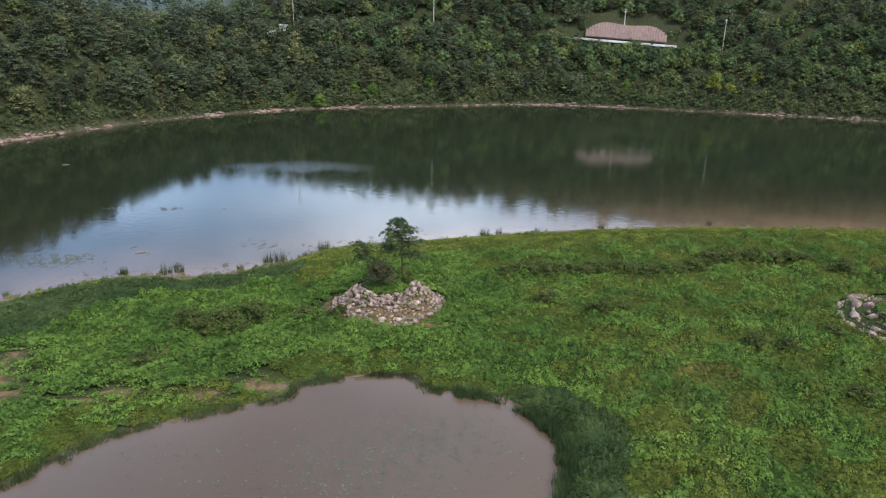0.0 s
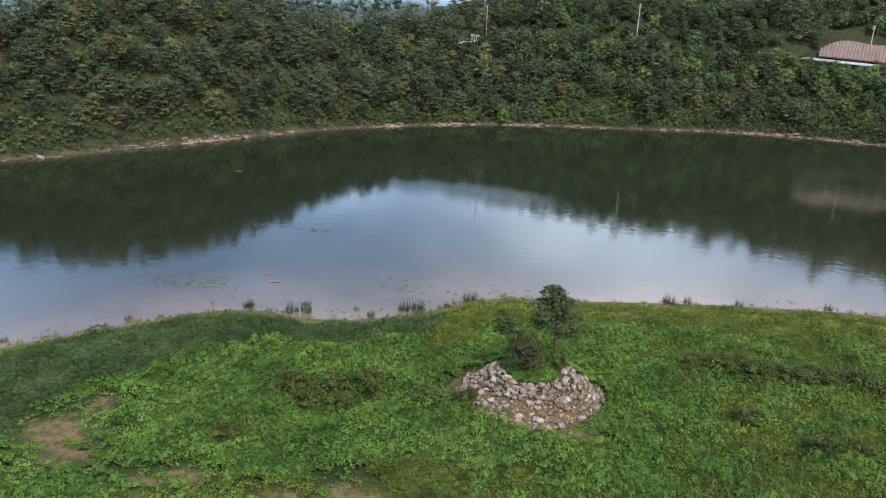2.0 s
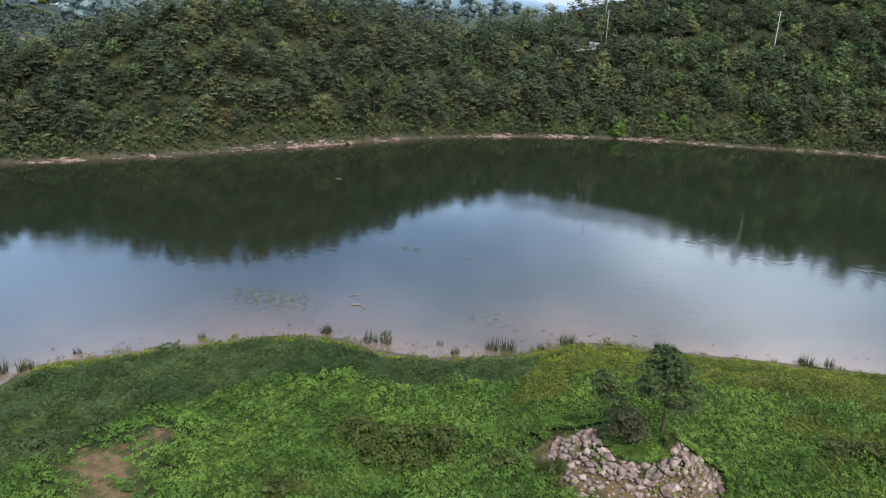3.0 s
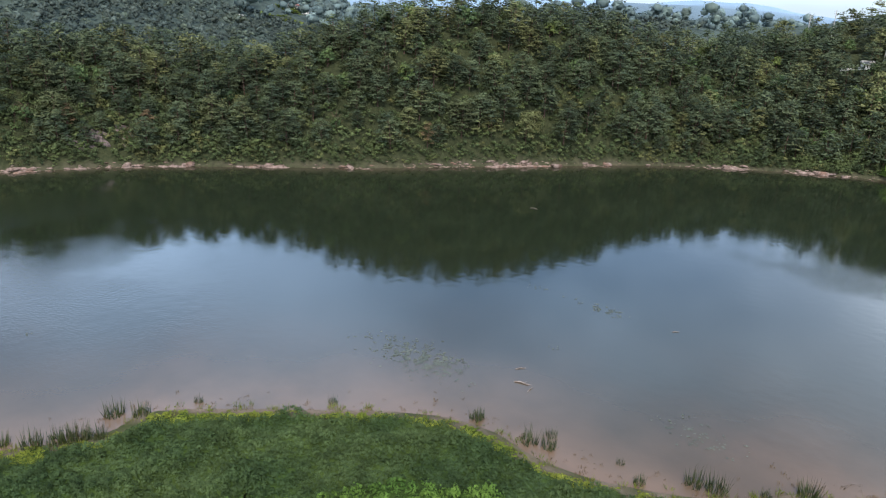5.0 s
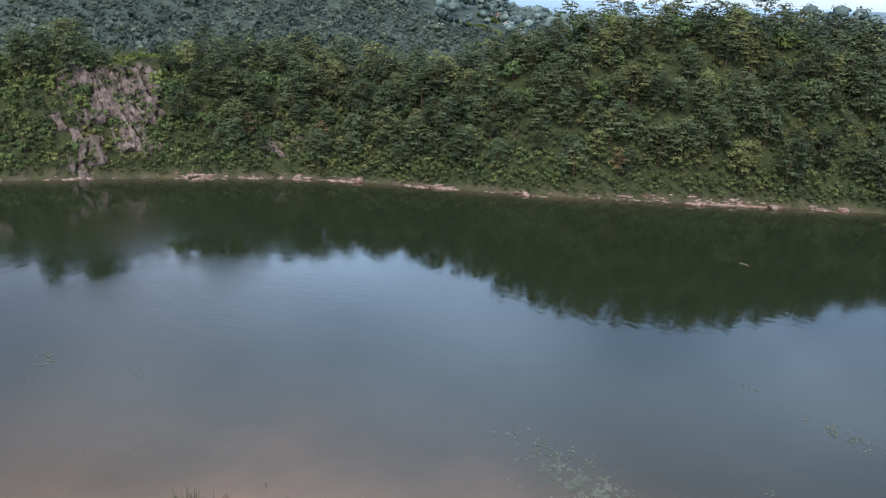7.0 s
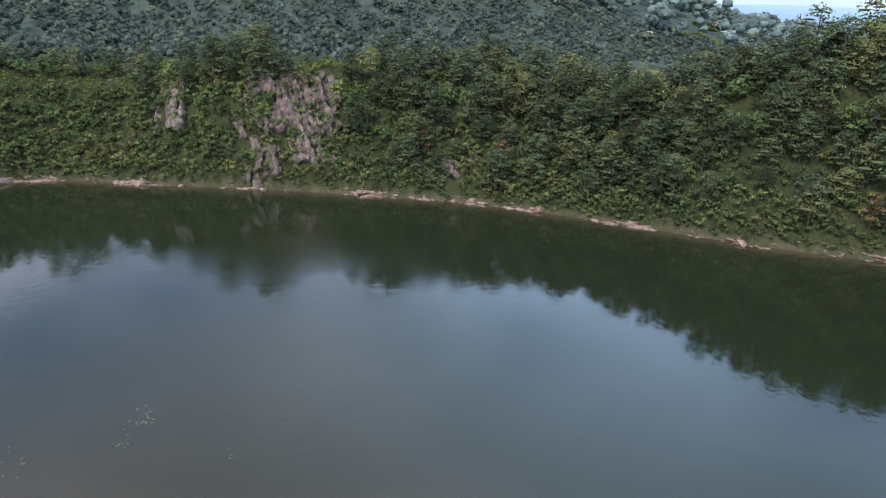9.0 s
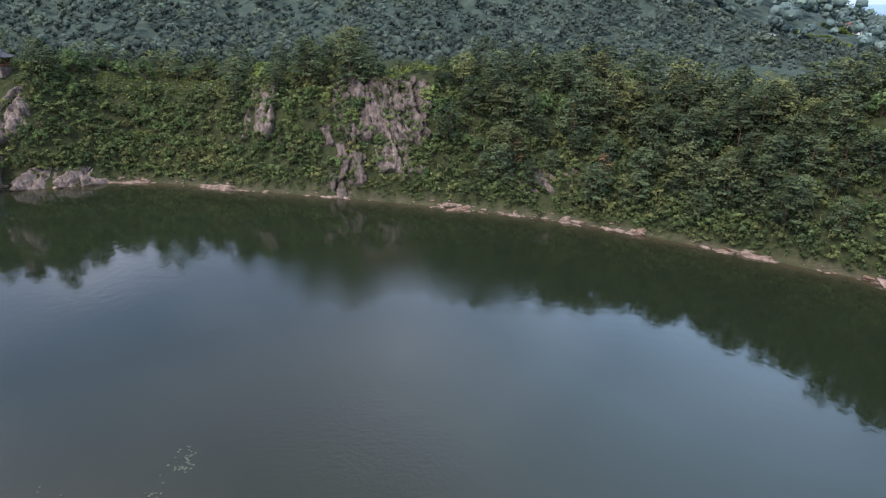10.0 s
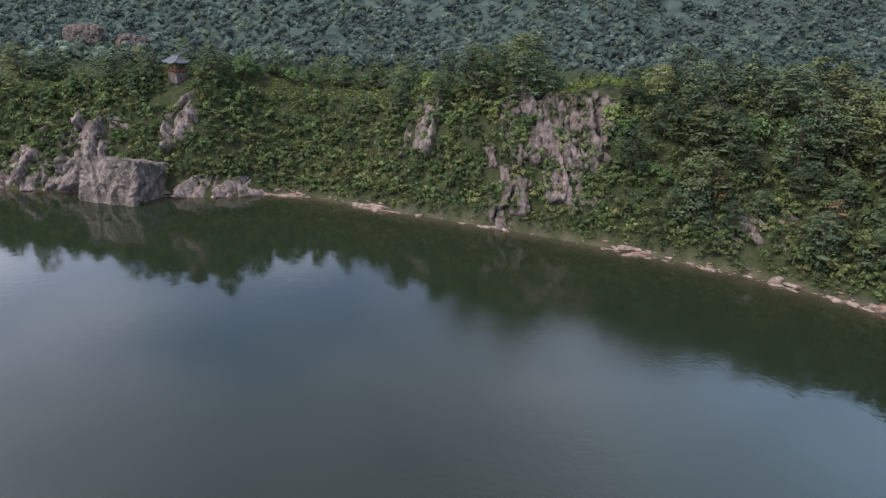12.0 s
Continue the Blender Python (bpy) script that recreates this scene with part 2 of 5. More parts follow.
# ---- plan of the lake: far shore with crest height and its distance behind the water, near shore, pond ----
FAR = [(-212, -260, 26, 30), (-222, -60, 22, 26), (-226, -18, 23, 22), (-228, 14, 26.5, 20), (-235, 36, 22.5, 26), (-227, 62, 25, 24),
       (-218, 92, 27.5, 22), (-208, 118, 27, 28), (-197, 140, 24.5, 34), (-178, 164, 24, 30), (-158, 187, 34, 32), (-142, 211, 39.5, 30),
       (-128, 230, 41.5, 32), (-111, 254, 37, 36), (-96, 270, 31, 42), (-80, 282, 31, 58), (-60, 295, 36, 75), (-30, 306, 50, 85),
       (8, 314, 62, 98), (40, 322, 76, 126), (76, 320, 96, 160), (141, 304, 104, 172), (191, 288, 104, 172), (300, 235, 100, 170)]
NEAR = [(-130, -260), (-105, -40), (-96, 20), (-90, 50), (-83, 70), (-78, 79), (-79, 85), (-74, 91), (-66, 99), (-57, 107), (-50, 110),
        (-43, 109.5), (-36, 111), (-26, 117), (-20, 124), (-14, 127), (-5, 129), (10, 133), (28, 137), (42, 139), (65, 141), (97, 140),
        (160, 142), (240, 160), (300, 190)]
POND = [(-52, 46), (-41, 56), (-38, 61), (-33, 65), (-29, 67), (-22, 70), (-17, 72), (-16, 75), (-11, 76.5), (-6, 77.5), (-2, 77), (0, 74),
        (8, 72), (11, 69), (13.5, 64), (14, 60), (12, 53), (10, 42), (-5, 34), (-30, 34)]
MOUND, MOUND_B = (-6.5, 98.2), (71.5, 91.5)


def curve_through(pts, n):
    """Points of a smooth open line through the given ones, n to each stretch."""
    p = np.array(pts, float)
    p = np.vstack([2 * p[0] - p[1], p, 2 * p[-1] - p[-2]])
    out = []
    for i in range(1, len(p) - 2):
        for u in np.arange(n) / n:
            a, b, c, d = p[i - 1], p[i], p[i + 1], p[i + 2]
            out.append(0.5 * (2 * b + (c - a) * u + (2 * a - 5 * b + 4 * c - d) * u * u + (3 * b - a - 3 * c + d) * u ** 3))
    out.append(p[-2])
    return np.array(out)


FAR_LINE, NEAR_LINE = curve_through(FAR, 4), curve_through(NEAR, 3)
POND_LINE = curve_through(POND + POND[:1], 3)
LAKE_RING = np.vstack([FAR_LINE[:, :2], NEAR_LINE[::-1]])


def nearest(x, y, line):
    """Distance to a line, and the line's further columns at the nearest place."""
    best = np.full(x.shape, 1e18)
    extra = np.zeros((line.shape[1] - 2, *x.shape))
    for a, b in zip(line[:-1], line[1:]):
        dx, dy = b[0] - a[0], b[1] - a[1]
        u = np.clip(((x - a[0]) * dx + (y - a[1]) * dy) / (dx * dx + dy * dy), 0, 1)
        d = (x - a[0] - u * dx) ** 2 + (y - a[1] - u * dy) ** 2
        near = d < best
        best = np.where(near, d, best)
        for k in range(extra.shape[0]):
            extra[k] = np.where(near, a[2 + k] + u * (b[2 + k] - a[2 + k]), extra[k])
    return np.sqrt(best), extra


def within(x, y, ring):
    hit = np.zeros(x.shape, bool)
    for a, b in zip(ring, np.roll(ring, -1, 0)):
        if a[1] != b[1]:
            hit ^= ((a[1] > y) != (b[1] > y)) & (x < (b[0] - a[0]) * (y - a[1]) / (b[1] - a[1]) + a[0])
    return hit


def sway(x, y, size, seed):
    """Smooth uneven field of about -1 to 1, with bumps of that size."""
    r = np.random.RandomState(seed)
    v = 0
    for k in range(9):
        a, f, p = r.rand() * 6.283, (0.6 + 1.4 * r.rand()) * 6.283 / size, r.rand() * 6.283
        v = v + np.sin(f * (x * np.cos(a) + y * np.sin(a)) + p)
    return v / 4.0


def ease(u):
    u = np.clip(u, 0, 1)
    return u * u * (3 - 2 * u)


# hills far behind: x, y, height, length across, length along, turn in degrees
HILLS = [(-880, -160, 168, 300, 420, 0), (-760, 330, 62, 190, 230, 20), (-1150, 620, 36, 320, 380, 30), (-640, 40, 46, 120, 200, 0),
         (-1900, 1500, 42, 500, 700, 40), (-2700, 2300, 72, 600, 1100, 45), (-1700, 3000, 88, 700, 900, 0), (-650, 1500, 55, 300, 500, 0),
         (-900, 2300, 64, 500, 500, 0), (200, 800, 120, 350, 260, 0), (700, 700, 120, 350, 350, 0), (-330, 560, 22, 110, 150, 30)]


def terrain(x, y, home=False):
    """Ground height, with distances to far shore, near shore and pond, and which side of the lake it is; home: the meadow's side alone."""
    if home:
        df, crest, wide = np.full(x.shape, 999.0), 30.0, 30.0
    else:
        df, (crest, wide) = nearest(x, y, FAR_LINE)
    dn, _ = nearest(x, y, NEAR_LINE)
    dp, _ = nearest(x, y, POND_LINE)
    lake, pond = within(x, y, LAKE_RING), within(x, y, POND_LINE)
    side = df < dn
    # meadow
    mz = 0.01 + 0.09 * ease(dn / 3) + 0.75 * ease(dn / 12) + 0.14 * sway(x, y, 14, 3) * ease(dn / 10)
    mz = np.where(pond, 0.03 - np.minimum(0.9, 0.10 * dp), 0.03 + (mz - 0.03) * ease(dp / 6))
    for (cx, cy), big, tall in ((MOUND, 8.4, 2.4), (MOUND_B, 10.5, 1.0)):
        r = np.hypot(x - cx, y - cy)
        mz = mz + tall * ease((big - r) / (big * 0.5)) + tall * 0.35 * ease(1 - r / (big * 0.55))
    if home:
        return np.where(lake, -np.minimum(3.0, 0.01 + dn * 0.04), mz), df, dn, dp, lake, pond, side
    # far side: a rocky lip, a steep wooded slope, a crest, and the land falling behind it
    rough = sway(x, y, 22, 5)
    u = df / (wide * (1 + 0.10 * rough))
    rise = crest * (1 - np.clip(1 - u, 0, 1) ** 1.25)
    rise = np.maximum(rise, np.minimum(df * 1.1, 1.0)) + 1.2 * rough * ease(u * 3)
    back = np.where(x < -120, 22.0, 45.0)
    fall = ease((df - wide - back) / 110)
    fz = rise * (1 - fall) + fall * (9 + 2 * rough)
    for cx, cy, h, sx, sy, turn in HILLS:
        c, s = math.cos(radians(turn)), math.sin(radians(turn))
        px, py = (x - cx) * c + (y - cy) * s, -(x - cx) * s + (y - cy) * c
        q = (px / sx) ** 2 + (py / sy) ** 2
        fz = fz + h * np.exp(-q) * (1 + 0.16 * sway(x, y, sx * 0.5, int(h))) * ease((df - wide) / 120)
    z = np.where(side, fz, mz)
    bed = -np.minimum(3.0, np.where(side, df * 0.5, 0.01 + dn * 0.04))
    return np.where(lake, bed, z), df, dn, dp, lake, pond, side


def ground_at(x, y):
    return float(terrain(np.array([float(x)]), np.array([float(y)]))[0][0])


# ---- mesh helpers ----


def mesh_of(name, verts, faces, mat, smooth=False, floats=None):
    """A mesh from arrays; faces: (n, 3) or (n, 4)."""
    me = bpy.data.meshes.new(name)
    verts, faces = np.asarray(verts, np.float32), np.asarray(faces, np.int32)
    k = faces.shape[1]
    me.vertices.add(len(verts))
    me.vertices.foreach_set("co", verts.ravel())
    me.loops.add(faces.size)
    me.loops.foreach_set("vertex_index", faces.ravel())
    me.polygons.add(len(faces))
    me.polygons.foreach_set("loop_start", np.arange(0, faces.size, k, dtype=np.int32))
    if smooth:
        me.polygons.foreach_set("use_smooth", np.ones(len(faces), bool))
    for key, value in (floats or {}).items():
        if value.ndim == 1:
            me.attributes.new(key, "FLOAT", "POINT").data.foreach_set("value", value.astype(np.float32))
        else:
            rgba = np.hstack([value, np.ones((len(value), 1))]).astype(np.float32)
            me.attributes.new(key, "FLOAT_COLOR", "POINT").data.foreach_set("color", rgba.ravel())
    me.materials.append(mat)
    me.update(calc_edges=True)
    me.validate()
    return me


def from_bm(name, bm, mat, smooth=False):
    me = bpy.data.meshes.new(name)
    for f in bm.faces:
        f.smooth = smooth
    bm.to_mesh(me)
    bm.free()
    me.materials.append(mat)
    return me


def part(name, data, parent, label="", m=None):
    ob = new(name, data)
    ob.parent = parent
    if m is not None:
        ob.matrix_basis = m
    if label:
        ob["label"] = label
    return ob


def leaves(r, centres, normals, size, aspect=0.8, jitter=0.5):
    """Small three-cornered leaves or tufts, one to each centre, roughly facing along the normals."""
    n = len(centres)
    nor = normals + jitter * r.randn(n, 3)
    nor /= np.linalg.norm(nor, axis=1, keepdims=True) + 1e-9
    t = np.cross(nor, r.randn(n, 3))
    t /= np.linalg.norm(t, axis=1, keepdims=True) + 1e-9
    b = np.cross(nor, t)
    s = (size * (0.6 + 0.8 * r.rand(n)))[:, None]
    v = np.stack([centres - t * s * aspect - b * s * 0.5, centres + t * s * aspect - b * s * 0.5, centres + b * s - nor * s * 0.2], 1)
    return v.reshape(-1, 3), np.arange(3 * n).reshape(n, 3)


G = (1 + 5 ** 0.5) / 2
ICO_V = np.array([(-1, G, 0), (1, G, 0), (-1, -G, 0), (1, -G, 0), (0, -1, G), (0, 1, G), (0, -1, -G), (0, 1, -G), (G, 0, -1), (G, 0, 1), (-G, 0, -1), (-G, 0, 1)]) / math.hypot(1, G)
ICO_F = np.array([(0, 11, 5), (0, 5, 1), (0, 1, 7), (0, 7, 10), (0, 10, 11), (1, 5, 9), (5, 11, 4), (11, 10, 2), (10, 7, 6), (7, 1, 8),
                  (3, 9, 4), (3, 4, 2), (3, 2, 6), (3, 6, 8), (3, 8, 9), (4, 9, 5), (2, 4, 11), (6, 2, 10), (8, 6, 7), (9, 8, 1)])


def core(r, mid, radii):
    """The dense inside of a leafy lump."""
    return np.asarray(mid) + ICO_V * radii * (0.85 + 0.3 * r.rand(12, 1)), ICO_F


def tube(points, radii, sides=6):
    """A tapered limb along points."""
    rings, p = [], [Vector(q) for q in points]
    for i, q in enumerate(p):
        way = (p[min(i + 1, len(p) - 1)] - p[max(i - 1, 0)]).normalized()
        a = way.orthogonal().normalized()
        c = way.cross(a)
        rings.append([q + radii[i] * (math.cos(t) * a + math.sin(t) * c) for t in np.arange(sides) * 6.2832 / sides])
    v = np.array([w for ring in rings for w in ring])
    f = [(i * sides + j, i * sides + (j + 1) % sides, (i + 1) * sides + (j + 1) % sides, (i + 1) * sides + j) for i in range(len(p) - 1) for j in range(sides)]
    return v, np.array(f)


def merged(pieces):
    vs, fs, k = [], [], 0
    for v, f in pieces:
        vs.append(v)
        fs.append(np.asarray(f) + k)
        k += len(v)
    return np.vstack(vs), np.vstack(fs)


def spread(templates, xyz, scale, turn, pick, tone=None):
    """Copies of the templates' meshes at many places, as one pair of arrays (and each copy's tone, where given)."""
    vs, fs, ts, k = [], [], [], 0
    for i, (v, f) in enumerate(templates):
        at = np.nonzero(pick == i)[0]
        if not len(at):
            continue
        c, s = np.cos(turn[at])[:, None], np.sin(turn[at])[:, None]
        sc = scale[at][:, None] if scale.ndim == 1 else scale[at]
        sx, sz = (sc, sc) if scale.ndim == 1 else (sc[:, :1], sc[:, 1:])
        x = (v[:, 0] * c - v[:, 1] * s) * sx + xyz[at, :1]
        y = (v[:, 0] * s + v[:, 1] * c) * sx + xyz[at, 1:2]
        z = v[:, 2] * sz + xyz[at, 2:]
        vs.append(np.stack([x, y, z], 2).reshape(-1, 3))
        fs.append((f[None] + (np.arange(len(at)) * len(v))[:, None, None] + k).reshape(-1, f.shape[1]))
        if tone is not None:
            ts.append(np.repeat(tone[at], len(v)))
        k += len(at) * len(v)
    if tone is not None:
        return np.vstack(vs), np.vstack(fs), {"tone": np.concatenate(ts)}
    return np.vstack(vs), np.vstack(fs)


def woods_mesh(name, mat, templates, xyz, scale, turn, pick, r):
    """Many plants joined into one mesh, each with a tone of its own."""
    v, f, floats = spread(templates, xyz, scale, turn, pick, r.rand(len(xyz)))
    return mesh_of(name, v, f, mat, False, floats)


# ---- ground sheet and water ----


def axis(lo, hi, step, reach):
    mid = list(np.arange(lo, hi + step / 2, step))
    d, a, b = step, mid[0], mid[-1]
    left, right = [], []
    while a > -reach or b < reach:
        d *= 1.13
        if a > -reach:
            a -= d
            left.append(a)
        if b < reach:
            b += d
            right.append(b)
    return np.array(left[::-1] + mid + right)


def sheet(xs, ys):
    gx, gy = np.meshgrid(xs, ys)
    n, m = gx.shape
    i = np.arange(n * m).reshape(n, m)
    return gx.ravel(), gy.ravel(), np.stack([i[:-1, :-1], i[:-1, 1:], i[1:, 1:], i[1:, :-1]], 2).reshape(-1, 4)


BARE = [(-54, 74, 5, 3.5), (-53, 80, 2.5, 2), (-50, 71, 4, 2), (-40, 70, 3, 1.2), (-36, 72, 2.2, 1.2), (-27, 71.5, 3, 1.0), (-20, 74.5, 4, 1.6), (-15.5, 95.5, 1.6, 2.6),
        (0, 90, 3, 0.8)]


def bare_at(x, y):
    v = np.zeros(x.shape)
    for cx, cy, sx, sy in BARE:
        v = np.maximum(v, np.exp(-((x - cx) / sx) ** 2 - ((y - cy) / sy) ** 2))
    return v


def ring_soil(x, y):
    """Bare earth between the stones of the mound."""
    r = np.hypot(x - MOUND[0], y - MOUND[1])
    return ease((9.0 - r) / 1.2) * ease((r - 4.2) / 1.2) * (y < MOUND[1] + 3)


def build_ground():
    x, y, f = sheet(axis(-272, 200, 2.3, 4700), axis(-50, 400, 2.3, 4700))
    z, df, dn, dp, lake, pond, side = terrain(x, y)
    mud = np.where(side, 0.3 * ease(1.0 - df / 1.2), 0.9 * ease(1.0 - dn / 2.6))
    mud = np.where((lake & ~side) | pond, np.where(pond, 1.0, ease((dn - 0.6) / 2.5)), np.where(side, mud, np.maximum(mud, ease(1 - dp / 1.2))))
    zone = np.stack([mud, np.where(side, 1.0, 0.0), np.where(side, 0.0, np.maximum(bare_at(x, y), ring_soil(x, y)))], 1)
    # the last attribute sets how much haze is painted in, by distance
    ob = new("ground", mesh_of("ground", np.stack([x, y, z], 1), f, GROUND, True, {"zone": zone, "afar": np.where(side, ease((df - 120) / 60), 0.0), "painted_haze": ease((np.hypot(x + 60, y - 90) - 650) / 2200) ** 0.7}))
    tagged(ob, "earth, turf and mud banks falling to the lake", "ground", kind="structure")


GUSTS = [(-128, 92, 42, 30), (-165, 95, 30, 30), (-36, 192, 22, 9), (-120, 60, 18, 22), (85, 262, 70, 40)]   # where wind ruffles the lake


def build_water(name, mat, ring_of, level, label, xs, ys, grow):
    x, y, f = sheet(xs, ys)
    z, df, dn, dp, lake, pond, side = terrain(x, y)
    keep = (lake | (np.minimum(df, dn) < grow)) if ring_of == "lake" else (pond | (dp < grow))
    f = f[keep[f].all(1)]
    used, inv = np.unique(f, return_inverse=True)
    bank = np.where(side, np.exp(-df / 3.0) * 0.4, np.exp(-dn / 11.0)) if ring_of == "lake" else np.exp(-dp / 4.0)
    gust = np.zeros(x.shape)
    for cx, cy, sx, sy in GUSTS:
        gust = np.maximum(gust, np.exp(-((x - cx) / sx) ** 2 - ((y - cy) / sy) ** 2))
    v = np.stack([x, y, np.full(x.shape, level)], 1)[used]
    ob = new(name, mesh_of(name, v, inv.reshape(f.shape), mat, False, {"bank": bank[used], "gust": gust[used]}))
    tagged(ob, label, "water", kind="structure")


build_ground()
build_water("lake_water", LAKE, "lake", 0.0, "calm dark green lake water, brown over the shallows", np.arange(-260, 320, 3.0), np.arange(-264, 345, 3.0), 7)
build_water("pond_water", PONDW, "pond", 0.04, "still muddy brown pond water with floating leaves", np.arange(-60, 24, 2.0), np.arange(26, 86, 2.0), 3)

# ---- trees ----


def pine(seed, tall=9.0, pads=12, tufts=70, wide=1.0, tuft=0.26, lite=False, low=0.22):
    """A red pine: a bending trunk, bare below, and flat drooping pads of needles in tiers. Trunk and crown, at the origin."""
    r = np.random.RandomState(seed)
    lean = r.randn(2) * 0.05 * tall
    spine = [(lean[0] * u ** 1.5, lean[1] * u ** 1.5, tall * u - 0.4) for u in (0, 0.25, 0.5, 0.75, 0.97)]
    wood = [tube(spine[::2], [0.17, 0.11, 0.03], 4) if lite else tube(spine, [0.17 * tall / 9, 0.14 * tall / 9, 0.11 * tall / 9, 0.07, 0.03])]
    cs, ns, lumps = [], [], []
    for i in range(pads):
        u = low + (0.98 - low) * (i + 0.7 * r.rand()) / pads
        a = i * 2.4 + 0.9 * r.rand()
        dome = math.sqrt(max(0.03, 1 - ((u - 0.42) / 0.6) ** 2))
        out = wide * tall * 0.24 * dome * (0.55 + 0.6 * r.rand()) if i < pads - 1 else 0.15
        mid = np.array([lean[0] * u ** 1.5 + out * math.cos(a), lean[1] * u ** 1.5 + out * math.sin(a), tall * u])
        if not lite:
            wood.append(tube([(lean[0] * u ** 1.5, lean[1] * u ** 1.5, tall * u - 0.7), tuple(mid - (0, 0, 0.15))], [0.06, 0.03], 4))
        rad = wide * tall * (0.115 + 0.07 * dome) * (0.75 + 0.5 * r.rand())
        lumps.append(core(r, mid - (0, 0, 0.12 * rad), np.array([0.5, 0.46, 0.10]) * rad))
        q = np.sqrt(r.rand(tufts))
        t = r.rand(tufts) * 6.283
        edge = 1 + 0.20 * np.sin(3 * t + a) + 0.12 * np.sin(7 * t)
        top = rad * (0.36 * (1 - q * q) - 0.14 * q * q + 0.085 * r.randn(tufts))
        cs.append(mid + np.stack([rad * q * np.cos(t) * edge, rad * q * np.sin(t) * 0.9 * edge, top], 1))
        ns.append(np.stack([0.9 * q * q * np.cos(t), 0.9 * q * q * np.sin(t), np.full(tufts, 0.9)], 1))
    c = np.vstack(cs)
    return merged(wood), merged(lumps + [leaves(r, c, np.vstack(ns), np.full(len(c), tuft * tall / 9), 0.6, 0.28)])


def broadleaf(seed, tall=7.0, lumps=7, count=46, size=0.3, wide=0.36, low=0.25, inner=0.45, loose=0.45):
    """A round-headed tree or bush: short trunk, forking limbs, crown of several leafy lumps with gaps."""
    r = np.random.RandomState(seed)
    wood = [tube([(0, 0, -0.4), (0.05 * tall * r.randn(), 0.05 * tall * r.randn(), tall * 0.5)], [0.025 * tall, 0.012 * tall], 5)]
    cs, ns, cores = [], [], []
    for i in range(lumps):
        a, u = i * 2.4 + r.rand(), low + (0.8 - low) * (i + 0.5) / lumps
        out = wide * tall * (0.9 - 0.6 * u) * (0.5 + 0.7 * r.rand())
        mid = np.array([out * math.cos(a), out * math.sin(a), tall * u])
        wood.append(tube([(0, 0, tall * max(0.1, u - 0.25)), tuple(mid)], [0.012 * tall, 0.005 * tall], 4))
        d = r.randn(count, 3)
        d[:, 2] = np.abs(d[:, 2]) * 1.1 - 0.3
        d /= np.linalg.norm(d, axis=1, keepdims=True)
        big = tall * wide * (0.34 + 0.34 * r.rand())
        rad = big * (0.50 + 0.62 * r.rand(count))
        cores.append(core(r, mid, np.array([inner, inner, inner * 0.8]) * big))
        cs.append(mid + d * rad[:, None] * (1, 1, 0.8))
        ns.append(d + (0, 0, 0.35))
    c = np.vstack(cs)
    return merged(wood), merged(cores + [leaves(r, c, np.vstack(ns), np.full(len(c), size), 0.7, loose)])


PINES = [pine(10 + i, 9.8, 14 + i % 4, 80, 1.12 + 0.12 * (i % 3), 0.25) for i in range(7)]
PINES_LITE = [pine(30 + i, 9.8, 13, 27, 1.25, 0.40, True) for i in range(6)]
BROADS = [broadleaf(50 + i, 7.2, 11, 38, 0.32, 0.42) for i in range(6)]
BUSHES = [broadleaf(70 + i, 2.9, 3, 27, 0.25, 0.66, 0.10) for i in range(5)]
CLUMPS = [broadleaf(90 + i, 8.0, 3, 18, 0.72, 0.5, 0.35, 0.66, 0.3)[1] for i in range(5)]
CLUMPS_FAR = [broadleaf(95 + i, 8.0, 3, 20, 0.62, 0.5, 0.3, 0.75, 0.12)[1] for i in range(4)]

# open places on the far side: x, y, radius
OPEN = [(-247, 101, 6.5), (-246, 108, 7), (-246, 115, 6.5), (-254, 105, 6), (-254, 112, 6), (-240, 104, 6), (-240, 112, 6), (-234, 108, 5), (-236, 100, 4), (-243, 6, 6.5), (-250, 2, 6), (-237, 10, 5), (-255, 45, 6), (-252, 30, 5), (-247, 55, 4), (-250, -30, 8), (114, 348, 7.3), (103, 351, 7.3), (92, 354, 7.3), (80, 358, 7.3), (70, 360, 6), (112, 356, 9), (100, 360, 9), (86, 363, 9), (-75, 347, 6), (-71, 341, 5)]
CLIFFS = [  # x, y, z of the middle; width along the shore, height, depth; turn of the face
    (-240, 67, 17.5, 7, 13, 6, -8), (-233, 96, 20, 17, 15, 8, 14), (-228, 87, 8, 8, 17, 6, 14), (-225, 100, 11, 9, 13, 7, 14), (-207, 132, 7.5, 12, 9, 6, 30),
    (-238, 9, 14, 6, 15, 6, -10), (-236, -14, 8, 20, 17, 14, 0), (-232, 20.5, 1.0, 13, 6, 7, -20), (-228, 105, 23, 9, 8, 5, 14), (-225, -30, 3, 16, 12, 9, 0)]


def scatter_far(step, lo, hi, seed, x0=-330, x1=240, y0=-52, y1=500):
    """Jittered places on the far side, between two distances behind the water."""
    r = np.random.RandomState(seed)
    gx, gy = np.meshgrid(np.arange(x0, x1, step), np.arange(y0, y1, step))
    x = gx.ravel() + (r.rand(gx.size) - 0.5) * step * 0.95
    y = gy.ravel() + (r.rand(gx.size) - 0.5) * step * 0.95
    z, df, dn, dp, lake, pond, side = terrain(x, y)
    ok = side & ~lake & (df > lo) & (df < hi)
    return x[ok], y[ok], z[ok], df[ok], r


def clear_of(x, y, extra=0.0):
    ok = np.ones(x.shape, bool)
    for cx, cy, rad in OPEN:
        ok &= np.hypot(x - cx, y - cy) > rad + extra
    return ok


